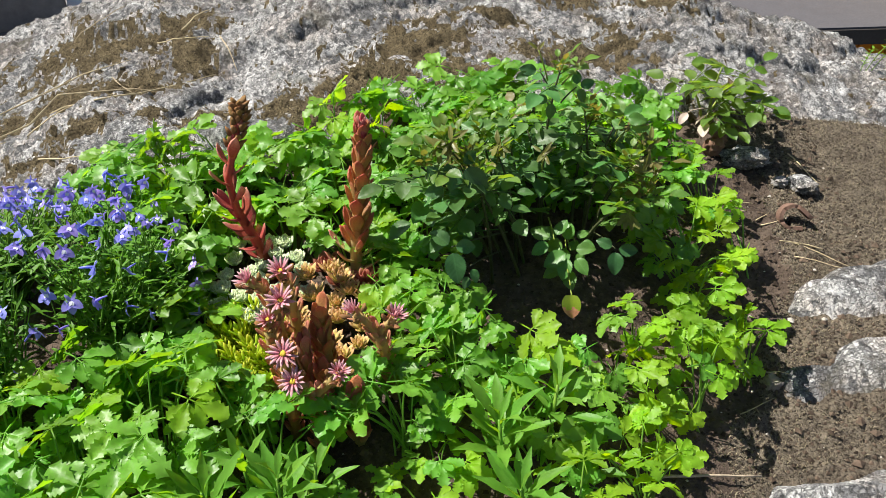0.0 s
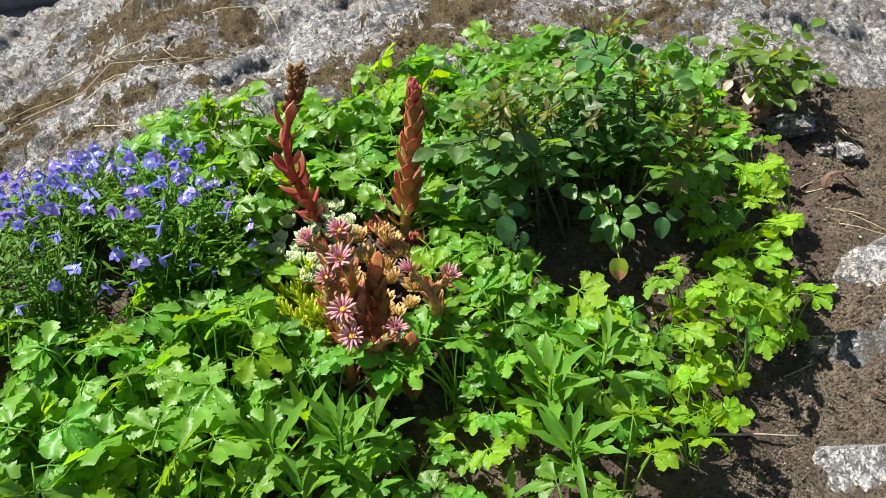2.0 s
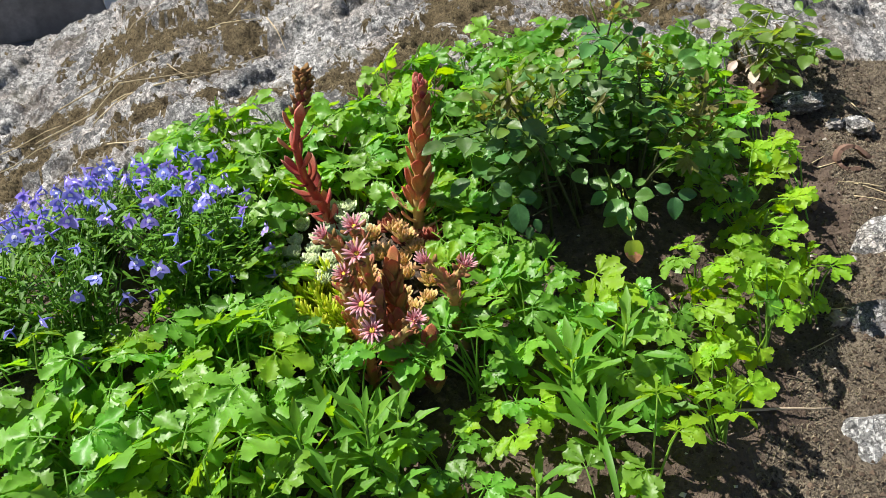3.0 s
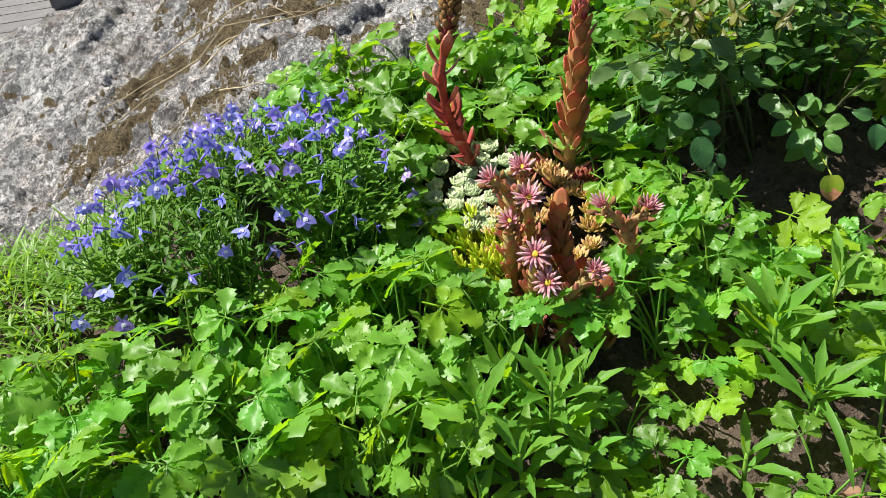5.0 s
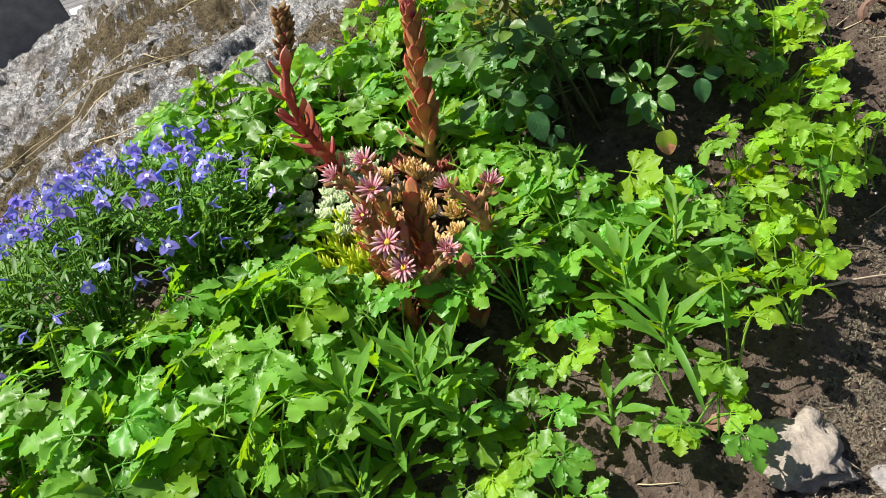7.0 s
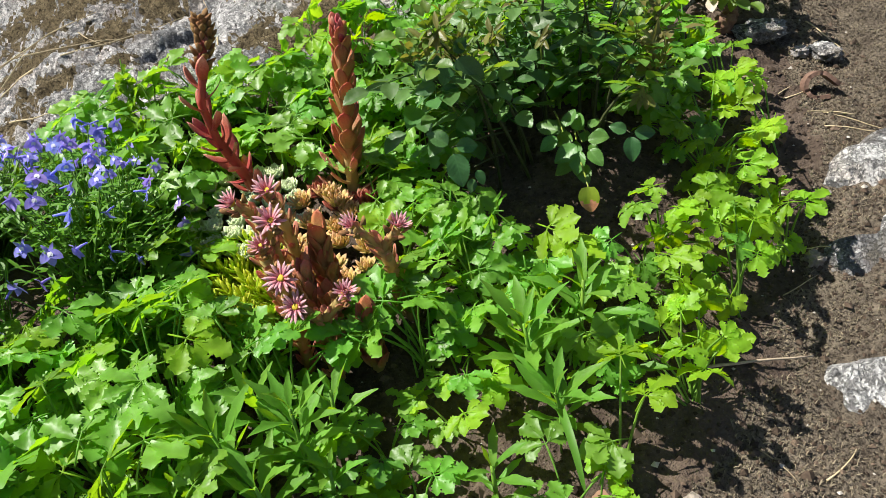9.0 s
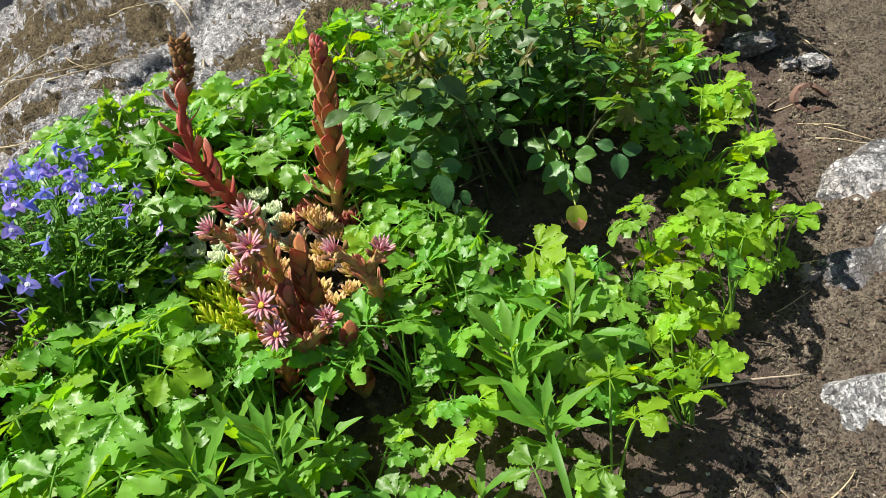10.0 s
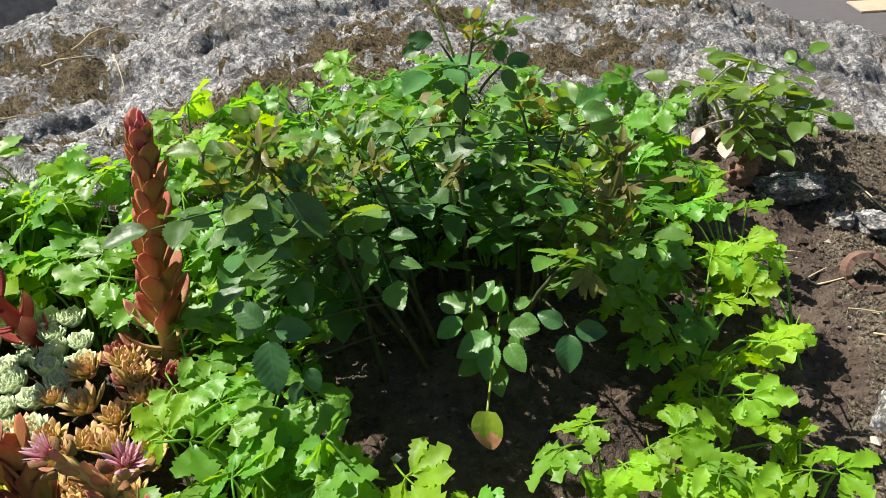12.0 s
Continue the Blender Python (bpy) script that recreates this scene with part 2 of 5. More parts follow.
def plain(name, color, rough=0.6, grain=40.0, amount=0.25, spec=0.35, metal=0.0, bump=0.3, depth=0.001, vary=0.15, islands=0.0):
    k = Mat(name)
    n, big = k.noise(grain, 5, 0.65), k.noise(grain / 9, 3, 0.6)
    c = k.mix(k.ramp(n, (0.3, 0.0), (0.7, 1.0)), tuple(v * (1 - amount) for v in color), tuple(min(1, v * (1 + amount)) for v in color))
    c = k.mix(k.ramp(big, (0.35, 0.0), (0.7, amount * 1.6)), c, tuple(v * 0.55 for v in color))
    if islands:
        geo = k.n.new("ShaderNodeNewGeometry")
        c = k.hsv(c, 0.5, 1.0, k.math("ADD", k.math("MULTIPLY", geo.outputs["Random Per Island"], islands * 2), 1 - islands))
    k.base(k.vary(c, 0.015, vary), rough, spec, metal)
    k.bump(n, bump, depth)
    return k.m


def petal_material():
    k = Mat("violet blue petal")
    c = k.mix(k.ramp(k.noise(300, 3), (0.3, 0.0), (0.7, 1.0)), (0.30, 0.28, 0.80), (0.44, 0.41, 0.92))
    k.base(k.vary(c, 0.05, 0.35), 0.6, 0.3)
    return k.thin(k.vary((0.34, 0.30, 0.86), 0.05, 0.3), 0.4).m


M_BLUE = petal_material()
M_WHITE_EYE = plain("white flower eye", (0.82, 0.82, 0.88), 0.7, 200, 0.05)
M_YELLOW_EYE = plain("yellow flower centre", (0.55, 0.42, 0.06), 0.7, 400, 0.3)
M_CANE = plain("rose cane", (0.055, 0.065, 0.024), 0.6, 120, 0.4)
M_CANE_YOUNG = plain("young green cane", (0.26, 0.32, 0.06), 0.5, 120, 0.25)
M_STRAW = plain("dry straw", (0.52, 0.43, 0.27), 0.75, 200, 0.25, vary=0.5)
M_TWIG = plain("bleached twig", (0.45, 0.37, 0.27), 0.8, 150, 0.35)
M_DRYLEAF = plain("withered brown leaf", (0.20, 0.12, 0.08), 0.85, 60, 0.4)
M_RUST = plain("rusty iron", (0.20, 0.125, 0.095), 0.8, 150, 0.4, metal=0.2, bump=0.8)
M_MOSS = plain("dry olive moss", (0.23, 0.195, 0.12), 0.95, 90, 0.5, 0.1, vary=0.0, islands=0.6)
M_HAY = plain("dry buff moss", (0.225, 0.187, 0.135), 0.95, 90, 0.5, 0.1, vary=0.0, islands=0.45)
M_PEBBLE = plain("soil crumb", (0.10, 0.072, 0.055), 0.95, 150, 0.5, 0.15, islands=0.5)
M_PALE_PEBBLE = plain("pale grit", (0.48, 0.44, 0.39), 0.9, 150, 0.3)
M_GRASS = leaf_material("grass", (0.16, 0.29, 0.04), (0.36, 0.55, 0.04), 0.40)
M_FADED = leaf_material("fading rose leaf", (0.30, 0.42, 0.06), (0.55, 0.68, 0.07), 0.4)
M_ROSE_PALE = leaf_material("pale leaf underside", (0.36, 0.30, 0.24), (0.4, 0.34, 0.2), 0.25, edge=(0.25, 0.10, 0.07))
M_PALE_STONE = plain("pale pinkish granite", (0.29, 0.25, 0.215), 0.92, 60, 0.4, 0.2, bump=1.0, depth=0.006)
M_DECK = plain("weathered grey boards", (0.165, 0.16, 0.158), 0.85, 30, 0.2, 0.2, vary=0.25)
M_CONCRETE = plain("dark grey concrete", (0.24, 0.225, 0.22), 0.9, 14, 0.4, 0.2)
M_WHITE = plain("white paint", (0.80, 0.79, 0.76), 0.6, 20, 0.05)
M_YELLOW = plain("yellow painted boards", (0.62, 0.36, 0.03), 0.7, 25, 0.12, vary=0.08)
# orange-brown for walls turned from the sun, their shade put into the colour
M_SHADED_BOARDS = plain("shaded ochre boards", (0.40, 0.17, 0.02), 0.75, 20, 0.2)
M_FELT = plain("grey roofing felt", (0.085, 0.085, 0.095), 0.9, 60, 0.12, 0.15)
M_BLACK = plain("black edge flashing", (0.025, 0.025, 0.027), 0.6, 40, 0.2)
M_TIN = plain("dull beige sheet metal", (0.50, 0.44, 0.37), 0.5, 20, 0.12, metal=0.3)
M_GREYBOX = plain("blue-grey enamel", (0.24, 0.26, 0.27), 0.5, 20, 0.15)
M_PINE = plain("stained pine", (0.30, 0.17, 0.07), 0.6, 20, 0.25)
M_GREEN_FAR = leaf_material("garden shrub leaf", (0.06, 0.14, 0.03), (0.2, 0.35, 0.04), 0.35)
M_GRAVEL = bed_material("gravel yard", (0.13, 0.12, 0.11), (0.25, 0.235, 0.22))
M_GLASS = plain("dark window pane", (0.02, 0.022, 0.025), 0.08, 5, 0.1, 0.6, bump=0.0)
M_LICHEN_STONE = plain("lichened grey stone", (0.33, 0.31, 0.295), 0.92, 140, 0.5, 0.2, bump=1.0, depth=0.004)
# ---- shape of the ground ----
def knots(v, ks):
    for (a, p), (b, q) in zip(ks, ks[1:]):
        if v <= b:
            u = min(1, max(0, (v - a) / (b - a)))
            return p + (q - p) * u
    return ks[-1][1]
def soft(v, ks, w):
    return (knots(v - w, ks) + 2 * knots(v, ks) + knots(v + w, ks)) / 4
def ramp(v, a, b):
    u = min(1, max(0, (v - a) / (b - a)))
    return u * u * (3 - 2 * u)
PROFILE = [(-1.2, -.5), (0.0, -.07), (.36, -.01), (.6, .055), (.8, .125), (1.0, .20), (1.2, .24), (1.5, .287), (1.7, .27), (2.0, .13), (2.5, -.3), (3.0, -1.0), (3.5, -2.4)]
def bump(x, y, cx, cy, sx, sy):
    return math.exp(-((x - cx) / sx) ** 2 - ((y - cy) / sy) ** 2)
def G(x, y):
    z = soft(y, PROFILE, .09)
    z -= .055 * ramp(x, .08, .36) * 1.0
    back = ramp(y, 1.0, 1.2)
    z -= .30 * max(0, x - .5) ** 1.3 * (1 - back) + .30 * max(0, x - .42) * back
    z -= .04 * bump(x, y, .5, .95, .16, .13)
    z -= .05 * bump(x, y, -.42, 1.2, .14, .2)
    z -= ((.17 - .085 * ramp(y, 1.2, 1.6)) * ramp(-x, .42, .95) + .25 * max(0, -x - .9)) * ramp(y, .5, 1.0)
    z -= 2.6 * ramp(max(-1.9 - x, x - 1.5, -.7 - y), 0, 1.3)
    z += .035 * ramp(-x, .2, .45) * (1 - ramp(y, .55, .8))
    return z

# ---- building tools ----
rng = random.Random(7)


def mesh_of(bm, name, *materials, smooth=True):
    me = bpy.data.meshes.new(name)
    bm.to_mesh(me)
    bm.free()
    for m in materials:
        me.materials.append(m)
    if smooth:
        me.shade_smooth()
    return me


def part(name, data, parent=None, m=None, label=""):
    """Links a mesh as one object, under a thing or a part."""
    ob = new(name, data)
    if parent is not None:
        ob.parent = parent
    if m is not None:
        ob.matrix_basis = m
    return tagged(ob, label) if label else ob


def thing(name, label, category, place=(0, 0, 0), group="", data=None):
    ob = new(name, data)
    ob.location = place
    return tagged(ob, label, category, group)


def tube(bm, pts, radii, n=5, mat=0, cap=True):
    """A tapered tube along points."""
    pts = [Vector(p) for p in pts]
    if not hasattr(radii, "__len__"):
        radii = [radii] * len(pts)
    rings, side = [], None
    for i, p in enumerate(pts):
        d = (pts[min(i + 1, len(pts) - 1)] - pts[max(i - 1, 0)]).normalized()
        if side is None:
            side = d.orthogonal().normalized()
        side = (side - d * side.dot(d)).normalized()
        up = d.cross(side)
        rings.append([bm.verts.new(p + (side * math.cos(a) + up * math.sin(a)) * radii[i]) for a in (2 * math.pi * k / n for k in range(n))])
    for a, b in zip(rings, rings[1:]):
        for k in range(n):
            bm.faces.new((a[k], a[(k + 1) % n], b[(k + 1) % n], b[k])).material_index = mat
    if cap:
        bm.faces.new(rings[0][::-1]).material_index = mat
        bm.faces.new(rings[-1]).material_index = mat


def bend(a, b, lift, n=5, sway=0.0, r=rng):
    """Points of a stalk that rises from a and leans over to b."""
    a, b = Vector(a), Vector(b)
    c = a.lerp(b, 0.4) + Vector((r.uniform(-sway, sway), r.uniform(-sway, sway), lift))
    return [a.lerp(c, u).lerp(c.lerp(b, u), u) for u in (i / n for i in range(n + 1))]


def turned(ahead, up):
    """A rotation whose y points ahead and whose z is nearest to up."""
    y = Vector(ahead).normalized()
    x = y.cross(Vector(up)).normalized()
    return Matrix((x, y, x.cross(y))).transposed().to_4x4()


def placed(p, ahead, up, size=1.0):
    return Matrix.Translation(p) @ turned(ahead, up) @ Matrix.Diagonal((size, size, size, 1))


def blade(bm, length, width, outline, fold=0.15, droop=0.3, segs=7, across=2, m=None, mat=0, wave=0.0, seed=0):
    """A leaf along +y from the origin: outline(u) gives the half-width, teeth and all; droop bends it down, fold raises its halves."""
    rows = []
    for i in range(segs + 1):
        u = i / segs
        w = max(outline(u), 0.0) * width
        ang = droop * u
        y, z = length * (math.sin(ang) / droop if abs(droop) > 1e-4 else u), -length * ((1 - math.cos(ang)) / droop if abs(droop) > 1e-4 else 0)
        row = []
        for j in range(-across, across + 1):
            f = j / across
            h = abs(f) * w * fold + wave * width * math.sin(u * 11 + f * 2 + seed) * abs(f)
            p = Vector((f * w, y, z + h))
            row.append(bm.verts.new(m @ p if m is not None else p))
        rows.append(row)
    for a, b in zip(rows, rows[1:]):
        for j in range(2 * across):
            bm.faces.new((a[j], a[j + 1], b[j + 1], b[j])).material_index = mat


def scatter(inside, gap, box, seed):
    """Points of a plan that keep a distance from one another."""
    r = random.Random(seed)
    x0, y0, x1, y1 = box
    cell, pts = {}, []
    for _ in range(int((x1 - x0) * (y1 - y0) / gap ** 2 * 9)):
        x, y = r.uniform(x0, x1), r.uniform(y0, y1)
        if not inside(x, y):
            continue
        i, j = int(x // gap), int(y // gap)
        if any(math.hypot(x - px, y - py) < gap for a in (i - 1, i, i + 1) for b in (j - 1, j, j + 1) for px, py in cell.get((a, b), ())):
            continue
        cell.setdefault((i, j), []).append((x, y))
        pts.append((x, y))
    return pts


def oval(x, y, cx, cy, sx, sy):
    return ((x - cx) / sx) ** 2 + ((y - cy) / sy) ** 2

# ---- rock outcrop and soil ----
def soil_edge(x):
    """How far back the soil of the bed reaches before the bare rock begins."""
    return soft(x, [(-1.2, .62), (-.75, .70), (-.6, .76), (-.47, .87), (-.2, .88), (-.08, .97), (.1, .99), (.32, .99), (.4, 1.07), (.9, 1.09)], .03)


SLABS = [(.500, .722, .115, .036, .066), (.440, .612, .110, .034, .064), (.374, .470, .092, .046, .064), (.62, .60, .12, .06, .05)]
_rough = lambda x, y, f, o: noise.fractal(Vector((x * f, y * f, 3.7)), 1.0, 2.0, o)


def rock_z(x, y):
    z = G(x, y)
    far = ramp(y - soil_edge(x), -.035, .05)
    lump = .016 * _rough(x, y, 5, 4) + .010 * _rough(x + 9, y, 17, 4) + .004 * abs(noise.noise(Vector((x * 60, y * 60, 1.0))))
    ledge = noise.noise(Vector((x * 3.1 + y * 2.2, y * 7 - x * 2, 5.1)))
    lump += .018 * ramp(ledge, -.02, .06) - .009
    if far > .01:
        cell = noise.voronoi(Vector((x * 42 + .6 * noise.noise(Vector((x * 30, y * 30, 0))), y * 42, 2.0)))[0]
        crust = .5 + .5 * noise.noise(Vector((x * 8, y * 8, 8.0)))
        lump += .008 * crust * min(cell[1] - cell[0], .5) * 2 - .005 * max(0, noise.noise(Vector((x * 110, y * 110, 4))))
        lump += .006 * ramp(noise.fractal(Vector((x * 34, y * 34, 9.0)), .7, 2.1, 4), -.08, .12)
        crack = noise.noise(Vector((x * 6 + y * 3, y * 13 - x * 3, 2.5))) + .35 * noise.noise(Vector((x * 30, y * 30, 7)))
        lump -= .016 * math.exp(-(crack / .055) ** 2) * ramp(noise.noise(Vector((x * 4, y * 4, 1.0))), -.2, .2)
    z += lump * (0.3 + 0.7 * far) - .045 * (1 - far)
    for cx, cy, sx, sy, h in SLABS:
        u = abs((x - cx) / sx) ** 2.5 + abs((y - cy - .25 * (x - cx)) / sy) ** 2.5
        if u < 3:
            z += h * (1 - ramp(u, .35, 1.5)) * (1 - far)
    return z


def soil_z(x, y):
    z = G(x, y) - .12 * ramp(y - soil_edge(x), .0, .07) - .2 * ramp(max(-x - .95, x - .65, -.2 - y) + .1 * _rough(x, y, 3, 3), 0, .15) + .006 * _rough(x, y, 12, 3) + .0065 * _rough(x, y + 5, 48, 4) + .002 * noise.noise(Vector((x * 160, y * 160, 2)))
    return z


def spread(a, b, dense_a, dense_b, fine, coarse):
    """Grid lines from a to b, close together in the middle stretch."""
    out, v = [], a
    while v < b:
        out.append(v)
        d = max(dense_a - v, v - dense_b, 0)
        v += fine + min(coarse - fine, d * 0.12)
    return out + [b]


MOSS = [(-.19, 1.0, .07, .05), (-.13, 1.07, .07, .06), (-.05, 1.17, .07, .08), (-.02, 1.08, .06, .05), (.22, 1.195, .085, .035), (.30, 1.24, .06, .03), (.06, 1.27, .06, .025), (.40, 1.42, .06, .03), (.25, 1.38, .05, .02),
        (-.52, 1.16, .08, .05), (-.45, 1.24, .05, .05), (-.60, 1.30, .09, .05), (-.55, 1.0, .05, .025), (-.36, 1.0, .08, .03), (-.66, 1.18, .08, .05), (-.80, 1.16, .08, .05), (-.72, 1.36, .08, .05), (-.48, 1.33, .06, .03), (-.62, .95, .06, .03), (-.85, 1.02, .08, .05), (.13, 1.15, .04, .025)]


def moss_amount(x, y):
    best = max(math.exp(-.62 * oval(x, y, *m)) for m in MOSS)
    return best + .62 * noise.fractal(Vector((x * 26, y * 26, 6.0)), .35, 2.2, 6)


def dry_amount(x, y):
    """Where a thin dry moss covers the soil, away from the bed."""
    d = x - knots(y, [(.2, .03), (.30, .09), (.384, .14), (.42, .17), (.474, .225), (.535, .255), (.58, .285), (.658, .325), (.7, .355), (.78, .39), (.87, .415), (1.0, .41), (1.1, .38)])
    return ramp(d, -.01, .07) + .45 * noise.fractal(Vector((x * 26, y * 26, 1.0)), 1.0, 2.0, 3)


def sheet(name, xs, ys, height, material, second=None, where=None):
    verts = [(x, y, height(x, y)) for y in ys for x in xs]
    w = len(xs)
    faces = [(j * w + i, j * w + i + 1, (j + 1) * w + i + 1, (j + 1) * w + i) for j in range(len(ys) - 1) for i in range(w - 1)]
    me = bpy.data.meshes.new(name)
    me.from_pydata(verts, [], faces)
    me.materials.append(material)
    if second:
        me.materials.append(second)
        pick = [1 if where((verts[f[0]][0] + verts[f[2]][0]) / 2, (verts[f[0]][1] + verts[f[2]][1]) / 2) else 0 for f in faces]
        me.polygons.foreach_set("material_index", pick)
    me.shade_smooth()
    return new(name, me)


rock = tagged(sheet("rock_outcrop", spread(-3.3, 2.9, -1.05, .85, .0048, .08), spread(-2.2, 3.6, .85, 1.6, .0048, .08), rock_z, M_ROCK, M_MOSS_BED, lambda x, y: y > .85 and moss_amount(x, y) > .50),
              "grey granite outcrop with pale crusty lichen and moss", "rock", kind="structure")
soil = tagged(sheet("soil", spread(-1.1, .85, -.75, .5, .0065, .03), spread(-.4, 1.2, .2, 1.1, .0065, .03), soil_z, M_SOIL, M_DRY_BED, lambda x, y: dry_amount(x, y) > .5),
              "dry dark brown garden soil with fine crumbs", "soil", kind="structure")

# ---- lobed green herb that fills the bed ----
def herb_leaf(seed, material):
    """A leaf of three stalked leaflets, each of three fan-shaped lobes with toothed ends, about 1 across."""
    r = random.Random(seed)
    bm = bmesh.new()
    spread_by = r.uniform(1.05, 1.35)
    for turn_by, size, stalk in ((0, r.uniform(1.0, 1.12), .13), (-spread_by, r.uniform(.8, .98), .07), (spread_by, r.uniform(.8, .98), .07)):
        turn_by += r.uniform(-.12, .12)
        foot = Matrix.Rotation(-turn_by, 4, "Z") @ Matrix.Translation((0, stalk, 0)) @ Matrix.Rotation(r.uniform(-.35, .25), 4, "X") @ Matrix.Rotation(r.uniform(-.3, .3), 4, "Y")
        for lobe, long in ((-r.uniform(.62, .82), .40), (0, .52), (r.uniform(.62, .82), .40)):
            ln, teeth = long * size * r.uniform(.92, 1.08), [r.uniform(.64, .82) for _ in range(7)]
            wide = r.uniform(.25, .31) * ln

            def fan(u):
                body = .24 + .76 * ramp(u, .05, .60) if u < .76 else max(0, 1 - ((u - .76) / .25) ** 2) ** .7
                k = round(u * 12)
                return body * (teeth[k // 2] if k > 4 and k % 2 else 1.08 if k > 4 else 1)

            blade(bm, ln, wide, fan, r.uniform(.05, .45), r.uniform(-.2, .8), 12, 2, foot @ Matrix.Rotation(-lobe, 4, "Z") @ Matrix.Translation((0, 0, -.012 * abs(lobe))), wave=.12, seed=seed + lobe * 3)
        tube(bm, [foot @ Vector((0, .02, 0)), (0, 0, 0)], .012, 4, cap=False)
    tube(bm, [(0, -.3, -.1), (0, -.1, -.02), (0, .0, 0)], .014, 4)
    return mesh_of(bm, "leaf", material)


HERB_LEAVES = [herb_leaf(s, M_HERB) for s in range(10)]
HERB_BACKLIT = [herb_leaf(s + 30, M_HERB_YELLOW) for s in range(6)]


def herb_area(x, y):
    """Where the herb grows: the bed without the other plants, the bare soil and the dark gap under the rose."""
    right = knots(y, [(.30, .06), (.39, .10), (.43, .19), (.54, .26), (.61, .335), (.66, .31), (.75, .36), (.85, .345), (.97, .30)])
    left = knots(y, [(.25, -.62), (.40, -.61), (.44, -.47), (.49, -.395), (.55, -.335), (.60, -.28), (.64, -.31), (.72, -.40), (.8, -.46), (.9, -.46)])
    if not (.335 - .05 * ramp(-x, .3, .5) < y < soil_edge(x) + .0) or not (left < x < right):
        return False
    if oval(x, y, -.165, .61, .082, .10) < 1 or oval(x, y, -.215, .56, .05, .06) < 1 or oval(x, y, -.215, .675, .06, .055) < 1 or oval(x, y, -.14, .515, .045, .05) < 1:      # houseleeks
        return False
    if oval(x, y, -.168, .392, .080, .056) < 1:                                                   # weeds
        return False
    if min(oval(x, y, .105, .685, .115, .10), oval(x, y, .19, .65, .07, .045), oval(x, y, .062, .605, .055, .034), oval(x, y, .118, .585, .036, .036)) < 1:                                                   # rose
        return False
    if oval(x, y, -.018, .415, .122, .074) < 1 or (x > -.12 and y < .37):                          # bare soil
        return False
    return True


def herb_height(x, y):
    h = .066 + .04 * ramp(-x, -.02, .2) * ramp(-y, -.62, -.45) + .008 * ramp(x, .18, .28)
    return h + .016 * noise.noise(Vector((x * 13, y * 13, .3)))


def herbs():
    r = random.Random(3)
    roots = scatter(herb_area, .062, (-.65, .22, .4, 1.05), 11)
    spots = scatter(herb_area, .0185, (-.65, .22, .4, 1.05), 5)
    groups = {}
    for x, y in spots:
        k = min(range(len(roots)), key=lambda i: (roots[i][0] - x) ** 2 + (roots[i][1] - y) ** 2)
        groups.setdefault(k, []).append((x, y))
    for k, leaves in groups.items():
        rx, ry = roots[k]
        base = Vector((rx, ry, G(rx, ry) - .004))
        plant = thing("leafy_herb", "bright green herb with lobed toothed leaves in soil", "plant", base, "herbs filling the bed")
        stems = bmesh.new()
        for x, y in leaves:
            for layer in range(2):
                lx, ly = x + r.uniform(-.012, .012) * layer, y + r.uniform(-.012, .012) * layer
                h = herb_height(lx, ly) * (r.uniform(.72, 1.15) if not layer else r.uniform(.3, .6))
                p = Vector((lx, ly, G(lx, ly) + h)) - base
                out = Vector((p.x, p.y, 0))
                out = (out.normalized() if out.length > .004 else Vector((1, 0, 0))) + Vector((r.uniform(-.9, .9), r.uniform(-.9, .9), r.uniform(-.75, .4)))
                up = Vector((r.uniform(-.85, .3), r.uniform(-.75, .3), 1))
                edge = ramp(lx + .6 * (.6 - ly), .06, .24)
                if r.random() < (.3 + .4 * edge if layer else .06 + .12 * edge):
                    continue
                # more of the yellow leaves to the right, where the sun shines through
                kind = HERB_BACKLIT if r.random() < .12 + .7 * edge else HERB_LEAVES
                part("leaf", r.choice(kind), plant, placed(p, out, up, r.uniform(.042, .062) * (1 - .2 * layer) * (1 - .22 * edge) * (1 + .14 * ramp(-lx, .1, .3))))
                tube(stems, bend((r.uniform(-.008, .008), r.uniform(-.008, .008), 0), p, h * .45, 3), [.0013, .0012, .001, .0008], 4, cap=False)
        tagged(part("stalk_tuft", mesh_of(stems, "stalk_tuft", M_HERB_STEM), plant), kind="stuff")


herbs()

# ---- houseleeks ----
def fleshy(name, material, width=.34, thick=.13, curl=.25, n=7, k=6, point=1.5):
    """A thick pointed leaf along +y, 1 long."""
    bm = bmesh.new()
    rings = []
    for i in range(n + 1):
        u = i / n
        w = width * (0.45 + 1.1 * u) * max(0.0, 1 - u ** 2.6) ** (1 / point) + .004
        h = thick * max(.03, 1 - u) ** .6
        z = curl * u * u
        rings.append([bm.verts.new((math.cos(a) * w, u, z + math.sin(a) * h * (.6 if math.sin(a) > 0 else 1))) for a in (2 * math.pi * j / k for j in range(k))])
    for a, b in zip(rings, rings[1:]):
        for j in range(k):
            bm.faces.new((a[j], a[(j + 1) % k], b[(j + 1) % k], b[j]))
    bm.faces.new(rings[-1])
    bmesh.ops.recalc_face_normals(bm, faces=bm.faces)
    return mesh_of(bm, name, material)


RED_SCALE = fleshy("leaf", M_STALK_RED, .27, .06, .40, point=1.2)
ORANGE_SCALE = fleshy("leaf", M_STALK_ORANGE, .36, .07, -.10, point=1.05)
LONG_SCALE = fleshy("leaf", M_PEACH, .17, .07, .35)
STEM_SCALE = fleshy("leaf", M_STEM_BROWN, .23, .07, .05)
BUD_SCALE = fleshy("bud", M_BUD, .42, .40, .0, 5, 6, 1.2)
GOLDEN = 2.39996


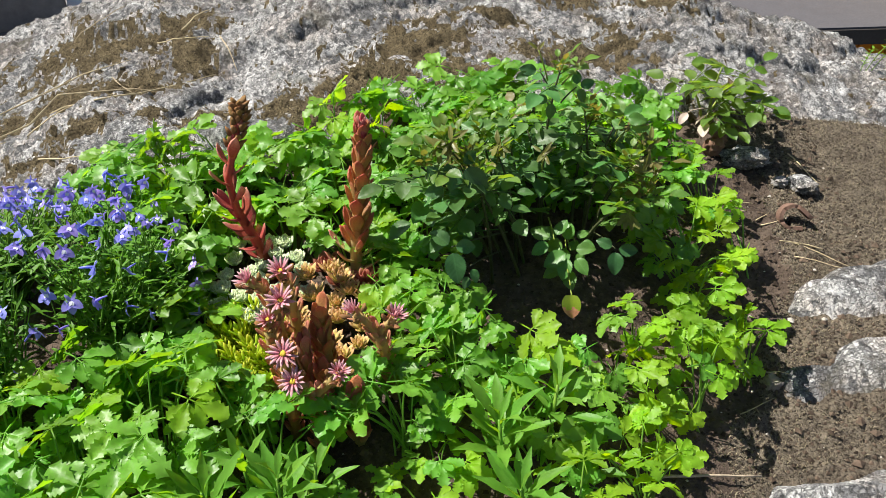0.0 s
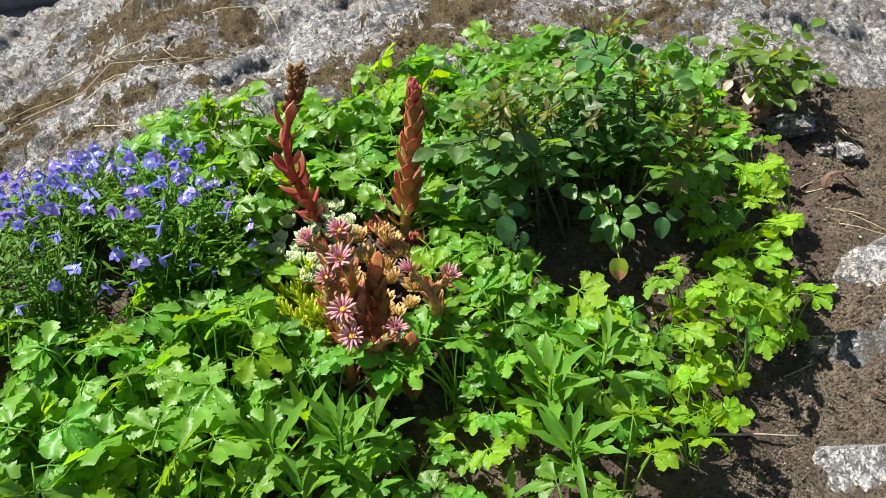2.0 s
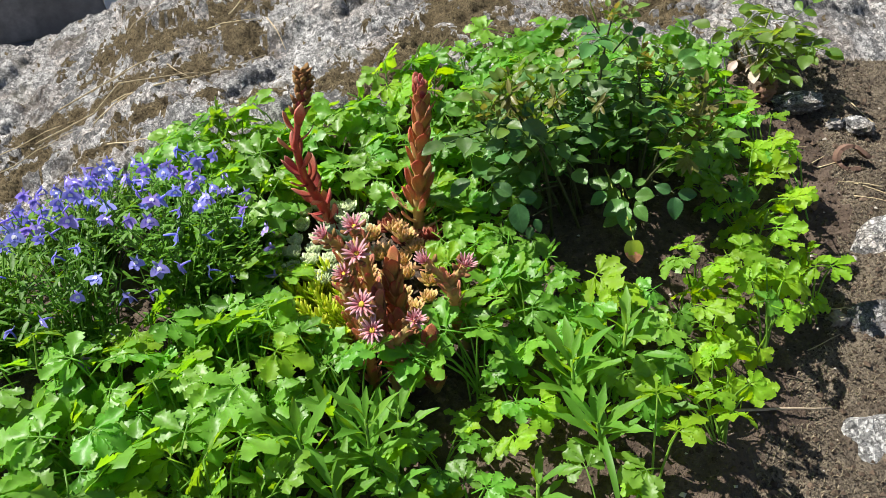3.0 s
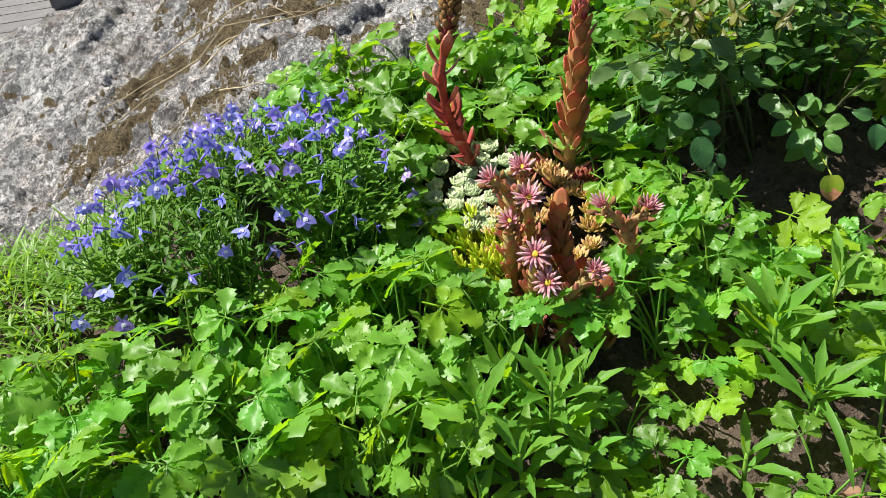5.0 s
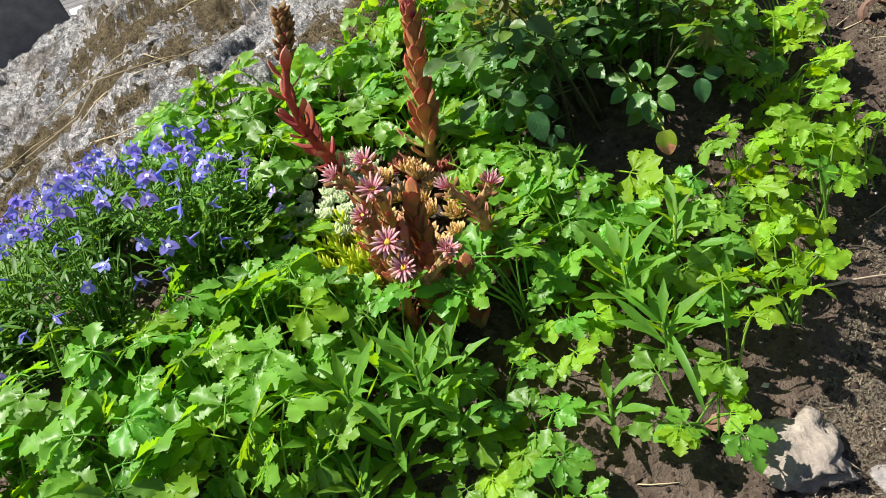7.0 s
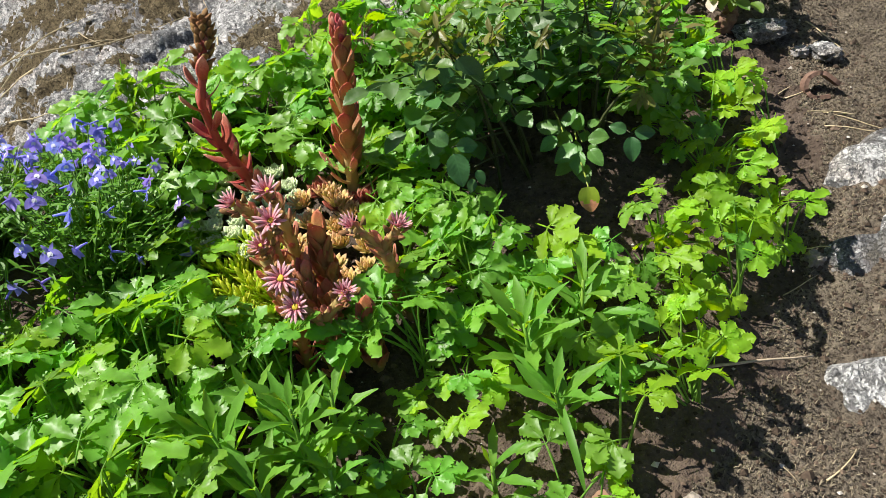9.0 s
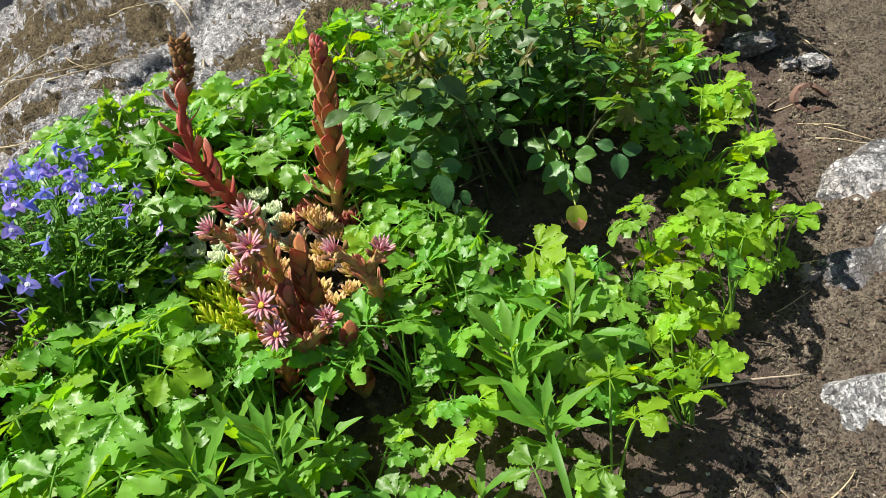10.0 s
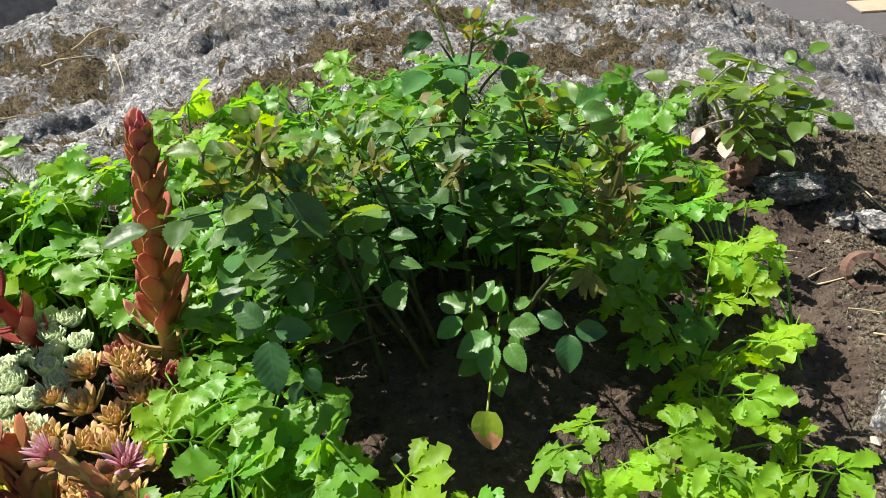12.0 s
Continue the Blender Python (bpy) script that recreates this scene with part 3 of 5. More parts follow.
def along(pts, u):
    pts = [Vector(p) for p in pts]
    f = min(u, .9999) * (len(pts) - 1)
    i = int(f)
    return pts[i].lerp(pts[i + 1], f - i), (pts[i + 1] - pts[i]).normalized()


def scaly(parent, pts, count, radius, length, tilt, mesh, r, name="leaf", start=0.0, stop=1.0, power=1.0):
    """Sets leaves round an axis; radius, length and tilt are functions of the way along it."""
    for i in range(count):
        u = start + (stop - start) * (i / (count - 1)) ** power
        p, d = along(pts, u)
        side = d.orthogonal().normalized()
        side = Matrix.Rotation(i * GOLDEN + r.uniform(-.25, .25), 3, d) @ side
        a = tilt(u) + r.uniform(-.12, .12)
        way = d * math.cos(a) + side * math.sin(a)
        s = length(u) * r.uniform(.85, 1.12)
        part(name, mesh, parent, placed(p + side * radius(u) * .75, way, d - side * .4 if a > .8 else -side, s) if a > .8 else placed(p + side * radius(u) * .75, way, -side, s))


def tall_orange_stalk():
    r = random.Random(21)
    base = Vector((-.113, .692, G(-.113, .692)))
    t = thing("tall_houseleek", "tall red-orange houseleek stalk clad in pointed fleshy leaves", "plant", base, "houseleek stalks")
    pts = [Vector(p) - base for p in ((-.113, .692, .085), (-.110, .691, .14), (-.102, .69, .20), (-.093, .69, .25), (-.0905, .689, .283))]
    bm = bmesh.new()
    tube(bm, pts, [.008, .0062, .005, .0035, .0015], 8)
    part("stem", mesh_of(bm, "stem", M_STEM_BROWN), t)
    scaly(t, pts, 9, lambda u: .007, lambda u: .036 - .02 * u, lambda u: 1.55 - 2.0 * u, LONG_SCALE, r, start=.1, stop=.26)
    scaly(t, pts, 46, lambda u: .0085 - .0045 * u, lambda u: .032 - .014 * u, lambda u: .36 - .12 * u, ORANGE_SCALE, r, start=.24, stop=.97)
    scaly(t, pts, 18, lambda u: .004, lambda u: .014, lambda u: .5, RED_SCALE, r, start=.84, stop=1.0, name="bud")


def red_stalk():
    r = random.Random(22)
    base = Vector((-.212, .703, G(-.212, .703)))
    t = thing("tall_houseleek", "crimson bent houseleek stalk with a withered brown flower head", "plant", base, "houseleek stalks")
    pts = [Vector(p) - base for p in ((-.210, .703, .09), (-.219, .694, .145), (-.228, .672, .20), (-.228, .664, .24), (-.219, .672, .272), (-.209, .679, .30), (-.208, .68, .314))]
    bm = bmesh.new()
    tube(bm, pts, [.0065, .006, .0048, .0038, .0035, .0035, .002], 7)
    part("stem", mesh_of(bm, "stem", M_STALK_RED), t)
    scaly(t, pts, 15, lambda u: .005, lambda u: .026, lambda u: 1.15 - .9 * u, RED_SCALE, r, start=.10, stop=.34)
    scaly(t, pts, 8, lambda u: .003, lambda u: .040 - .028 * u, lambda u: 1.0, RED_SCALE, r, start=.30, stop=.62)
    scaly(t, pts, 8, lambda u: .004, lambda u: .012, lambda u: .4, RED_SCALE, r, start=.60, stop=.76)
    scaly(t, pts, 44, lambda u: .0062 - .0035 * max(0, (u - .85) / .15), lambda u: .0095, lambda u: .75, BUD_SCALE, r, start=.66, stop=1.0, name="bud")


def rosette(place, size, mesh, label, r, group, count=34, open_by=1.25):
    t = thing("houseleek_rosette", label, "plant", place, group)
    ax = Vector((r.uniform(-.25, .25), r.uniform(-.35, .1), 1)).normalized()
    for i in range(count):
        u = 1 - i / count
        side = Matrix.Rotation(i * GOLDEN, 3, ax) @ ax.orthogonal().normalized()
        a = open_by * u ** .7 + .05
        way = ax * math.cos(a) + side * math.sin(a)
        up = ax * math.sin(a) - side * math.cos(a)
        part("leaf", mesh, t, placed(ax * size * .10 * (1 - u) + side * size * .05, way, up, size * (.28 + .3 * u) * r.uniform(.92, 1.08)))


COB = fleshy("leaf", M_COBWEB, .40, .2, .25, 4, 6)
AMB = fleshy("leaf", M_AMBER, .21, .12, .28, 5, 6)
DRED = fleshy("leaf", M_BROWNRED, .30, .13, .2, 5, 6)


def rosettes():
    r = random.Random(31)
    for x, y in scatter(lambda x, y: oval(x, y, -.225, .668, .064, .058) < 1, .0150, (-.3, .6, -.1, .76), 2):
        rosette((x, y, G(x, y) + .032), r.uniform(.021, .029), COB, "pale green houseleek rosette with white cobweb hairs", r, "cobweb houseleek rosettes", 38, .95)
    for x, y in scatter(lambda x, y: oval(x, y, -.145, .615, .058, .062) < 1, .0165, (-.25, .5, -.05, .7), 4):
        rosette((x, y, G(x, y) + .034), r.uniform(.024, .034), AMB, "amber houseleek rosette with pinkish leaf tips", r, "amber houseleek rosettes", 32, 1.15)
    for x, y in ((-.145, .69), (-.125, .665), (-.098, .668)):
        rosette((x, y, G(x, y) + .028), .036, DRED, "dull red houseleek rosette", r, "red houseleek rosettes", 28, 1.2)


PETAL = fleshy("petal", M_PINK, .135, .03, .05, 5, 5, 1.1)


def centre_mesh():
    bm = bmesh.new()
    bmesh.ops.create_uvsphere(bm, u_segments=10, v_segments=6, radius=.0032)
    for v in bm.verts:
        v.co.z = v.co.z * .7 + .0012 * math.sin(v.co.x * 4000) * math.cos(v.co.y * 3600)
    return mesh_of(bm, "flower", M_YELLOW_EYE)


CENTRE = centre_mesh()


def pink_flower(parent, p, face, size, r, opened=1.2):
    m = Matrix.Translation(p) @ turned(Vector(face).orthogonal(), face)
    f = part("flower", CENTRE, parent, m, "starry pink flower with a yellow centre")
    n = r.randint(13, 15)
    for layer, (k, a0, s) in enumerate(((n, opened, 1.0), (n - 3, opened - .5, .8))):
        for i in range(k):
            b = 2 * math.pi * (i + .5 * layer) / k + r.uniform(-.1, .1)
            side = Vector((math.cos(b), math.sin(b), 0))
            a = a0 + r.uniform(-.3, .25)
            part("petal", PETAL, f, placed(side * .0018, Vector((0, 0, 1)) * math.cos(a) + side * math.sin(a), Vector((0, 0, 1)) * math.sin(a) - side * math.cos(a), size * .43 * s * r.uniform(.9, 1.1)))


def flower_stem(foot, fork, heads, r, radius=.0055):
    base = Vector((*foot, G(*foot)))
    t = thing("flowering_houseleek", "fleshy brown-red houseleek stem with starry pink flowers", "plant", base, "flowering houseleeks")
    fork = Vector(fork) - base
    bm = bmesh.new()
    main = bend((0, 0, -.005), fork, .02, 5)
    tube(bm, main, radius, 7)
    part("stem", mesh_of(bm, "stem", M_STEM_BROWN), t)
    scaly(t, main, 34, lambda u: radius * .9, lambda u: .018, lambda u: .5, STEM_SCALE, r, start=.05, stop=1.0)
    for h, face, size, opened in heads:
        h = Vector(h) - base
        arm = bend(fork, h - Vector(face).normalized() * .006, .004, 4)
        bm = bmesh.new()
        tube(bm, arm, [radius * .8, radius * .7, radius * .6, radius * .6, radius * .7], 6)
        limb = part("branch", mesh_of(bm, "branch", M_STEM_BROWN), t)
        scaly(limb, arm, 12, lambda u: radius * .6, lambda u: .012, lambda u: .4, STEM_SCALE, r, start=.05, stop=1.0)
        pink_flower(t, h, face, size, r, opened)
        side = Vector(face).orthogonal().normalized()
        for i in range(4):
            q = Matrix.Rotation(i * 1.7 + size * 90, 3, Vector(face)) @ side
            part("bud", BUD_SCALE, t, placed(h + q * .008 - Vector(face).normalized() * .007, Vector(face) + q * .8, q, .009))


def flowering():
    r = random.Random(41)
    up = (-.05, -.45, 1)
    flower_stem((-.133, .500), (-.128, .487, .105), [((-.141, .469, .140), (-.1, -.8, .8), .029, 1.35), ((-.102, .480, .139), (.25, -.5, 1), .026, .85)], r, .0065)
    flower_stem((-.16, .515), (-.152, .492, .135), [((-.149, .482, .160), (-.05, -.75, .8), .031, 1.4)], r)
    flower_stem((-.178, .552), (-.172, .530, .15), [((-.169, .520, .168), (-.3, -.5, 1), .026, .9)], r)
    flower_stem((-.17, .575), (-.168, .535, .185), [((-.179, .517, .213), (-.5, -.4, 1), .026, .75), ((-.150, .506, .199), (.1, -.6, 1), .030, 1.1)], r)
    flower_stem((-.155, .58), (-.155, .548, .19), [((-.154, .534, .211), up, .029, .95)], r)
    flower_stem((-.062, .552), (-.072, .532, .140), [((-.092, .524, .173), (-.4, -.3, 1), .027, .7), ((-.054, .523, .167), (.35, -.3, 1), .028, .75)], r)
    # budding cones without flowers
    for (x, y), h, w in (((-.128, .552), .10, .011), ((-.145, .54), .075, .008), ((-.112, .535), .05, .008), ((-.095, .505), .055, .009), ((-.125, .515), .07, .007)):
        base = Vector((x, y, G(x, y)))
        t = thing("budding_houseleek", "thick red-orange houseleek bud stalk with closed leaves", "plant", base, "budding houseleeks")
        pts = [Vector((0, 0, -.004)), Vector((0, -.004, h * .6)), Vector((.001, -.006, h * 1.1))]
        bm = bmesh.new()
        tube(bm, pts, [w * .7, w * .7, w * .2], 7)
        part("stem", mesh_of(bm, "stem", M_STEM_BROWN), t)
        scaly(t, pts, 30, lambda u: w * (.9 - .5 * u), lambda u: .024, lambda u: .3 - .2 * u, ORANGE_SCALE if x > -.13 else STEM_SCALE, r, start=.1, stop=.98)


LIME = fleshy("leaf", M_LIME, .15, .11, .1, 4, 5)


def stonecrop():
    r = random.Random(51)
    base = Vector((-.217, .575, G(-.217, .575)))
    t = thing("stonecrop", "lime yellow stonecrop with needle-like fleshy leaves", "plant", base)
    for x, y in scatter(lambda x, y: oval(x, y, 0, 0, .040, .048) < 1, .0098, (-.05, -.05, .05, .05), 3):
        pts = [Vector((x, y, -.01)), Vector((x * 1.15 - .004, y * 1.15 - .004, .025)), Vector((x * 1.3 - .007, y * 1.3 - .01, .052 + r.uniform(-.014, .012)))]
        bm = bmesh.new()
        tube(bm, pts, .0017, 5)
        shoot = part("shoot", mesh_of(bm, "shoot", M_LIME), t)
        scaly(shoot, pts, 34, lambda u: .0015, lambda u: .0145, lambda u: 1.0 - .5 * u, LIME, r, start=.25, stop=1.0)


tall_orange_stalk(), red_stalk(), rosettes(), flowering(), stonecrop()

# ---- blue lobelia ----
def lobelia_top(x, y):
    return .218 - 1.5 * (x + .42) ** 2 - .7 * (y - .56) ** 2


def lobelia_rim(x, y):
    """1 in the middle of the clump, 0 at its edge."""
    front = knots(x, [(-.65, .49), (-.55, .47), (-.45, .445), (-.41, .475), (-.35, .53), (-.28, .58)])
    return min(1 - oval(x, y, -.448, .575, .187, .225), (y - front) * 5)


def lobelia_area(x, y):
    return lobelia_rim(x, y) > 0 and y < soil_edge(x) + .02


def lobelia_flower(seed):
    r = random.Random(seed)
    bm = bmesh.new()
    oval_petal = lambda u: math.sin(math.pi * min(1, .12 + .88 * u) ** .75) ** .7
    for a, L, w, dr in ((0, .0104, .0038, .7), (-.85, .0100, .0036, .5), (.85, .0100, .0036, .5), (2.5, .0068, .0014, -.9), (-2.5, .0068, .0014, -.9)):
        m = Matrix.Rotation(-a, 4, "Z") @ Matrix.Translation((0, .0008, 0))
        blade(bm, L * r.uniform(.9, 1.1), w, oval_petal, .12, dr + r.uniform(-.5, .5), 5, 1, m)
    tube(bm, [(0, 0, 0), (0, -.001, -.005), (0, -.001, -.011)], [.0014, .0011, .0008], 5)
    return mesh_of(bm, "flower", M_BLUE)


def lobelia_eye():
    bm = bmesh.new()
    oval_petal = lambda u: math.sin(math.pi * min(1, .2 + .8 * u)) ** .6
    for a in (-.4, .4):
        blade(bm, .0040, .0013, oval_petal, .1, .3, 3, 1, Matrix.Translation((0, .0006, .0006)) @ Matrix.Rotation(-a, 4, "Z"))
    return mesh_of(bm, "eye", M_WHITE_EYE)


def lobelia():
    r = random.Random(61)
    flowers, eye = [lobelia_flower(s) for s in range(5)], lobelia_eye()
    roots = [(-.50, .66), (-.36, .62), (-.44, .52), (-.54, .54), (-.35, .58)]
    leaf_out = lambda u: (.35, 1, .9, .1)[round(u * 3)]
    plants = []
    for rx, ry in roots:
        base = Vector((rx, ry, G(rx, ry)))
        t = thing("lobelia", "bushy lobelia with small violet-blue flowers and narrow leaves", "plant", base, "lobelias")
        plants.append((rx, ry, base, t, bmesh.new(), bmesh.new()))
    for k, (x, y) in enumerate(scatter(lobelia_area, .0105, (-.66, .33, -.2, .82), 8)):
        rx, ry, base, t, stems, leaves = min(plants, key=lambda p: (p[0] - x) ** 2 + (p[1] - y) ** 2)
        g, top = G(x, y), lobelia_top(x, y)
        rim = lobelia_rim(x, y)
        top = g + max(.03, top - g) * min(1, .6 + rim * 2) * r.uniform(.62, 1.0)
        end = Vector((x, y, top)) - base
        pts = bend((r.uniform(-.02, .02), r.uniform(-.02, .02), 0), end, .02, 5)
        tube(stems, pts, [.0012, .0011, .001, .0009, .0008, .0006], 3, cap=False)
        for i in range(8):
            u = .35 + .65 * i / 7
            p, d = along(pts, u)
            b = i * GOLDEN + k
            side = Vector((math.cos(b), math.sin(b), r.uniform(.1, .9)))
            blade(leaves, r.uniform(.012, .022), r.uniform(.0016, .0027), leaf_out, .3, r.uniform(-.3, .9), 3, 1, placed(p, side, (0, 0, 1)))
    r = random.Random(62)
    spots = scatter(lobelia_area, .0170, (-.66, .33, -.2, .82), 9)
    for x, y in spots:
        rim = lobelia_rim(x, y)
        back = ramp(y, .48, .68)
        if r.random() > .70 + .30 * back:
            continue
        rx, ry, base, t, stems, leaves = min(plants, key=lambda p: (p[0] - x) ** 2 + (p[1] - y) ** 2)
        g = G(x, y)
        z = g + max(.04, lobelia_top(x, y) - g) * min(1, .5 + rim * 2.2) + r.uniform(-.008, .022)
        p = Vector((x, y, z)) - base
        face = Vector((r.uniform(-1.1, 1.1), r.uniform(-1.0, .7), r.uniform(-.3, 1.1))).normalized()
        low = Vector((r.uniform(-.3, .3), -.6, -.5))
        f = part("flower", r.choice(flowers), t, placed(p, low - face * low.dot(face), face, r.uniform(.75, 1.2)))
        part("eye", eye, f, Matrix.Translation((0, 0, .0003)), "white eye")
        tube(stems, bend(p - Vector((r.uniform(-.01, .01), r.uniform(-.01, .01), .035)), p - face * .009, .004, 3), .0006, 3, cap=False)
    for rx, ry, base, t, stems, leaves in plants:
        tagged(part("stalk_tuft", mesh_of(stems, "stalk_tuft", M_HERB_STEM), t), kind="stuff")
        tagged(part("foliage", mesh_of(leaves, "foliage", M_LOB_LEAF), t, label="fine narrow dark green leaves"), kind="stuff")


lobelia()

# ---- rose bush ----
def leaflet_shape(u):
    w = math.sin(math.pi * u ** .85) ** .8 if 0 < u < 1 else 0
    return w * (1 - .13 * (round(u * 18) % 2))


def rose_leaf(seed, material, count=5, size=1.0, hang=.12):
    """A compound leaf: toothed oval leaflets in pairs on a stalk, and one at its end."""
    r = random.Random(seed)
    bm = bmesh.new()
    L = .050 * size
    axis = [Vector((0, L * u, -hang * L * u * u)) for u in (0, .25, .5, .75, 1)]
    tube(bm, axis, [.0010, .0009, .0008, .0007, .0005], 4)
    spots = [(1.0, 0, 1.1)] + [(u, s * r.uniform(.95, 1.25), z) for u, z in ((.62, 1.0), (.25, .8))[:count // 2] for s in (-1, 1)]
    for u, a, z in spots:
        p, d = along(axis, u)
        way = Matrix.Rotation(-a, 3, "Z") @ Vector((d.x, d.y, 0)) + Vector((0, 0, d.z + r.uniform(-.15, .2)))
        ln = .027 * size * z * r.uniform(.82, 1.12)
        blade(bm, ln, ln * r.uniform(.30, .37), leaflet_shape, r.uniform(.1, .45), r.uniform(.05, .45), 18, 2, placed(p + Vector(way).normalized() * .002, way, (r.uniform(-.3, .3), r.uniform(-.25, .25), 1)), wave=.05, seed=seed + u)
    return mesh_of(bm, "leaf", material)


ROSE_LEAVES = [rose_leaf(s, M_ROSE, 5, 1.0) for s in range(5)] + [rose_leaf(9, M_ROSE, 3, 1.1), rose_leaf(10, M_ROSE, 3, 1.2)]
ROSE_YOUNG = [rose_leaf(20 + s, M_BRONZE if s == 3 else M_ROSE_YOUNG, 5, .8, .05) for s in range(4)]


def leaflet_mesh(seed, material, wide=.36):
    """One toothed oval leaflet along +y, 1 long, folded along its midrib."""
    r = random.Random(seed)
    bm = bmesh.new()
    edge = lambda u: math.sin(math.pi * u ** .8) ** .75 * (1 - .13 * (round(u * 28) % 2)) if 0 < u < 1 else 0
    blade(bm, 1.0, wide, edge, r.uniform(.15, .4), r.uniform(.1, .6), 28, 3, wave=.05, seed=seed)
    return mesh_of(bm, "leaflet", material)


# "fresh" serves young leaflets and those painted brighter as sunlit
LEAFLETS = {"dark": [leaflet_mesh(s, M_LEAFLET_DARK) for s in range(4)], "fresh": [leaflet_mesh(s + 5, M_LEAFLET_FRESH_LIT) for s in range(3)], "bronze": [leaflet_mesh(s + 9, M_LEAFLET_BRONZE, .17) for s in range(3)]}


def spray(bush, root, joint, face, leaflets, r, kind="dark"):
    """One large leaf: a stalk from the bush to a joint, and leaflets that turn their faces one way. Each leaflet: the side it points
    to (degrees, clockwise from upright), how far from the joint it starts, and its length."""
    face = Vector(face).normalized()
    up = (Vector((0, 0, 1)) - face * face.z).normalized()
    right = up.cross(face)
    bm = bmesh.new()
    tube(bm, bend(Vector(root), Vector(joint), .003, 6), [.0011, .001, .001, .0009, .0009, .0008, .0007], 5)
    leaf = part("leaf", mesh_of(bm, "leaf", M_CANE if kind == "dark" else M_CANE_YOUNG), bush)
    for turn_by, off, length in leaflets:
        a = radians(turn_by)
        way = up * math.cos(a) + right * math.sin(a) + face * r.uniform(-.15, .25)
        lean = face + Vector((r.uniform(-.25, .25), r.uniform(-.25, .25), r.uniform(-.1, .2)))
        part("leaflet", r.choice(LEAFLETS[kind]), leaf, placed(Vector(joint) + way * off, way, lean, length * (.62 if kind == "bronze" else .84)))


def rose():
    r = random.Random(71)
    base = Vector((.115, .745, G(.115, .745)))
    t = thing("rose_bush", "low rose bush with dark glossy leaves and bronze young shoots", "shrub", base)
    # tips of the canes, and how many of the upper leaves are bronze
    tips = [((.118, .752, .318), .1), ((.178, .735, .262), .2), ((-.004, .648, .276), .9), ((.208, .705, .238), 1.3), ((.186, .688, .232), 1.3), ((.01, .79, .242), .3), ((.085, .82, .240), .2),
            ((.035, .735, .248), .6), ((.15, .77, .262), .2), ((-.03, .72, .232), .3), ((.06, .78, .245), .3), ((.165, .80, .24), .2), ((.02, .70, .24), .4),
            ((.203, .672, .205), 1.3), ((-.030, .642, .258), .2), ((.016, .648, .256), .2), ((.03, .675, .232), .1), ((-.015, .665, .235), .2), ((.05, .715, .236), .1)]
    for k, (tip, bronze) in enumerate(tips):
        tip = Vector(tip) - base
        foot = Vector((r.uniform(-.03, .03) + tip.x * .5, r.uniform(-.02, .02) + tip.y * .35, 0))
        foot.z = G(base.x + foot.x, base.y + foot.y) - base.z - .004
        pts = bend(foot, tip, .05, 7, .012, r)
        bm = bmesh.new()
        tube(bm, pts, [.0021, .002, .0019, .0017, .0015, .0013, .0011, .0009], 6)
        for i in range(14):
            p, d = along(pts, r.uniform(.05, .8))
            q = d.orthogonal().normalized()
            q = Matrix.Rotation(r.uniform(0, 6.28), 3, d) @ q
            tube(bm, [p, p + q * .005 - d * .0006], [.0009, .0001], 3)
        cane = part("cane", mesh_of(bm, "cane", M_CANE), t)
        n = 8 if tip.x > .05 else 9
        for i in range(n):
            u = .34 + .62 * i / (n - 1)
            p, d = along(pts, u)
            b = i * GOLDEN + k * 1.3
            side = Vector((math.cos(b), math.sin(b), 0)) + Vector((tip.x, tip.y, 0)) * 3
            side.normalize()
            end = base + p + side * .06
            if end.y < .665 and end.z < .185 and end.x < .16:              # open and dark below the crown
                continue
            up = end.z - .13
            if up > .015 and math.hypot(end.x - .13 + .58 * up, end.y - .67 - .15 * up) < .042:     # a gap in the crown
                continue
            young = u > 1 - bronze * .5
            way = side + Vector((0, 0, r.uniform(.2, .9) if young else r.uniform(-.25, .45)))
            part("leaf", r.choice(ROSE_YOUNG if young else ROSE_LEAVES), cane, placed(p, way, (r.uniform(-.45, .3), r.uniform(-.6, .35), 1), r.uniform(.75, 1.15) * (1.08 - .25 * u)))
        for i in range(5):                        # folded tip of the shoot
            b = i * 1.7 + k
            part("shoot_leaf", r.choice(ROSE_YOUNG), cane, placed(along(pts, .97)[0], (math.cos(b) * .5, math.sin(b) * .5, 1), (-math.cos(b), -math.sin(b), .2), r.uniform(.35, .6)))
    here = lambda *p: Vector(p) - base
    # the leaf with one broad hanging leaflet
    spray(t, here(.06, .70, .15), here(-.002, .603, .190), (.25, -.75, .5), ((183, .006, .037), (100, .004, .026), (-40, .004, .027)), r)
    spray(t, here(.05, .69, .13), here(.016, .606, .166), (.3, -.6, .6), ((175, .004, .018), (215, .012, .016)), r)
    # the sunlit leaf low in the middle, its sunlight put into a brighter green
    spray(t, here(.13, .74, .14), here(.135, .690, .141), (-.25, -.55, .8), ((-50, .004, .026), (28, .005, .020), (95, .008, .018), (-85, .022, .030), (5, -.012, .020), (150, .014, .018)), r, "fresh")
    spray(t, here(.13, .73, .13), here(.124, .672, .120), (-.25, -.65, .75), ((-125, .004, .030), (155, .006, .028), (-20, .004, .022)), r, "fresh")
    spray(t, here(.13, .73, .13), here(.128, .676, .138), (-.45, -.5, .75), ((-95, .010, .032), (60, .006, .026), (-150, .006, .034), (170, .010, .030), (120, .012, .026), (-30, .012, .026)), r, "fresh")
    spray(t, here(.11, .73, .15), here(.110, .680, .150), (-.35, -.6, .7), ((-80, .006, .030), (10, .006, .026), (-140, .008, .026)), r, "fresh")
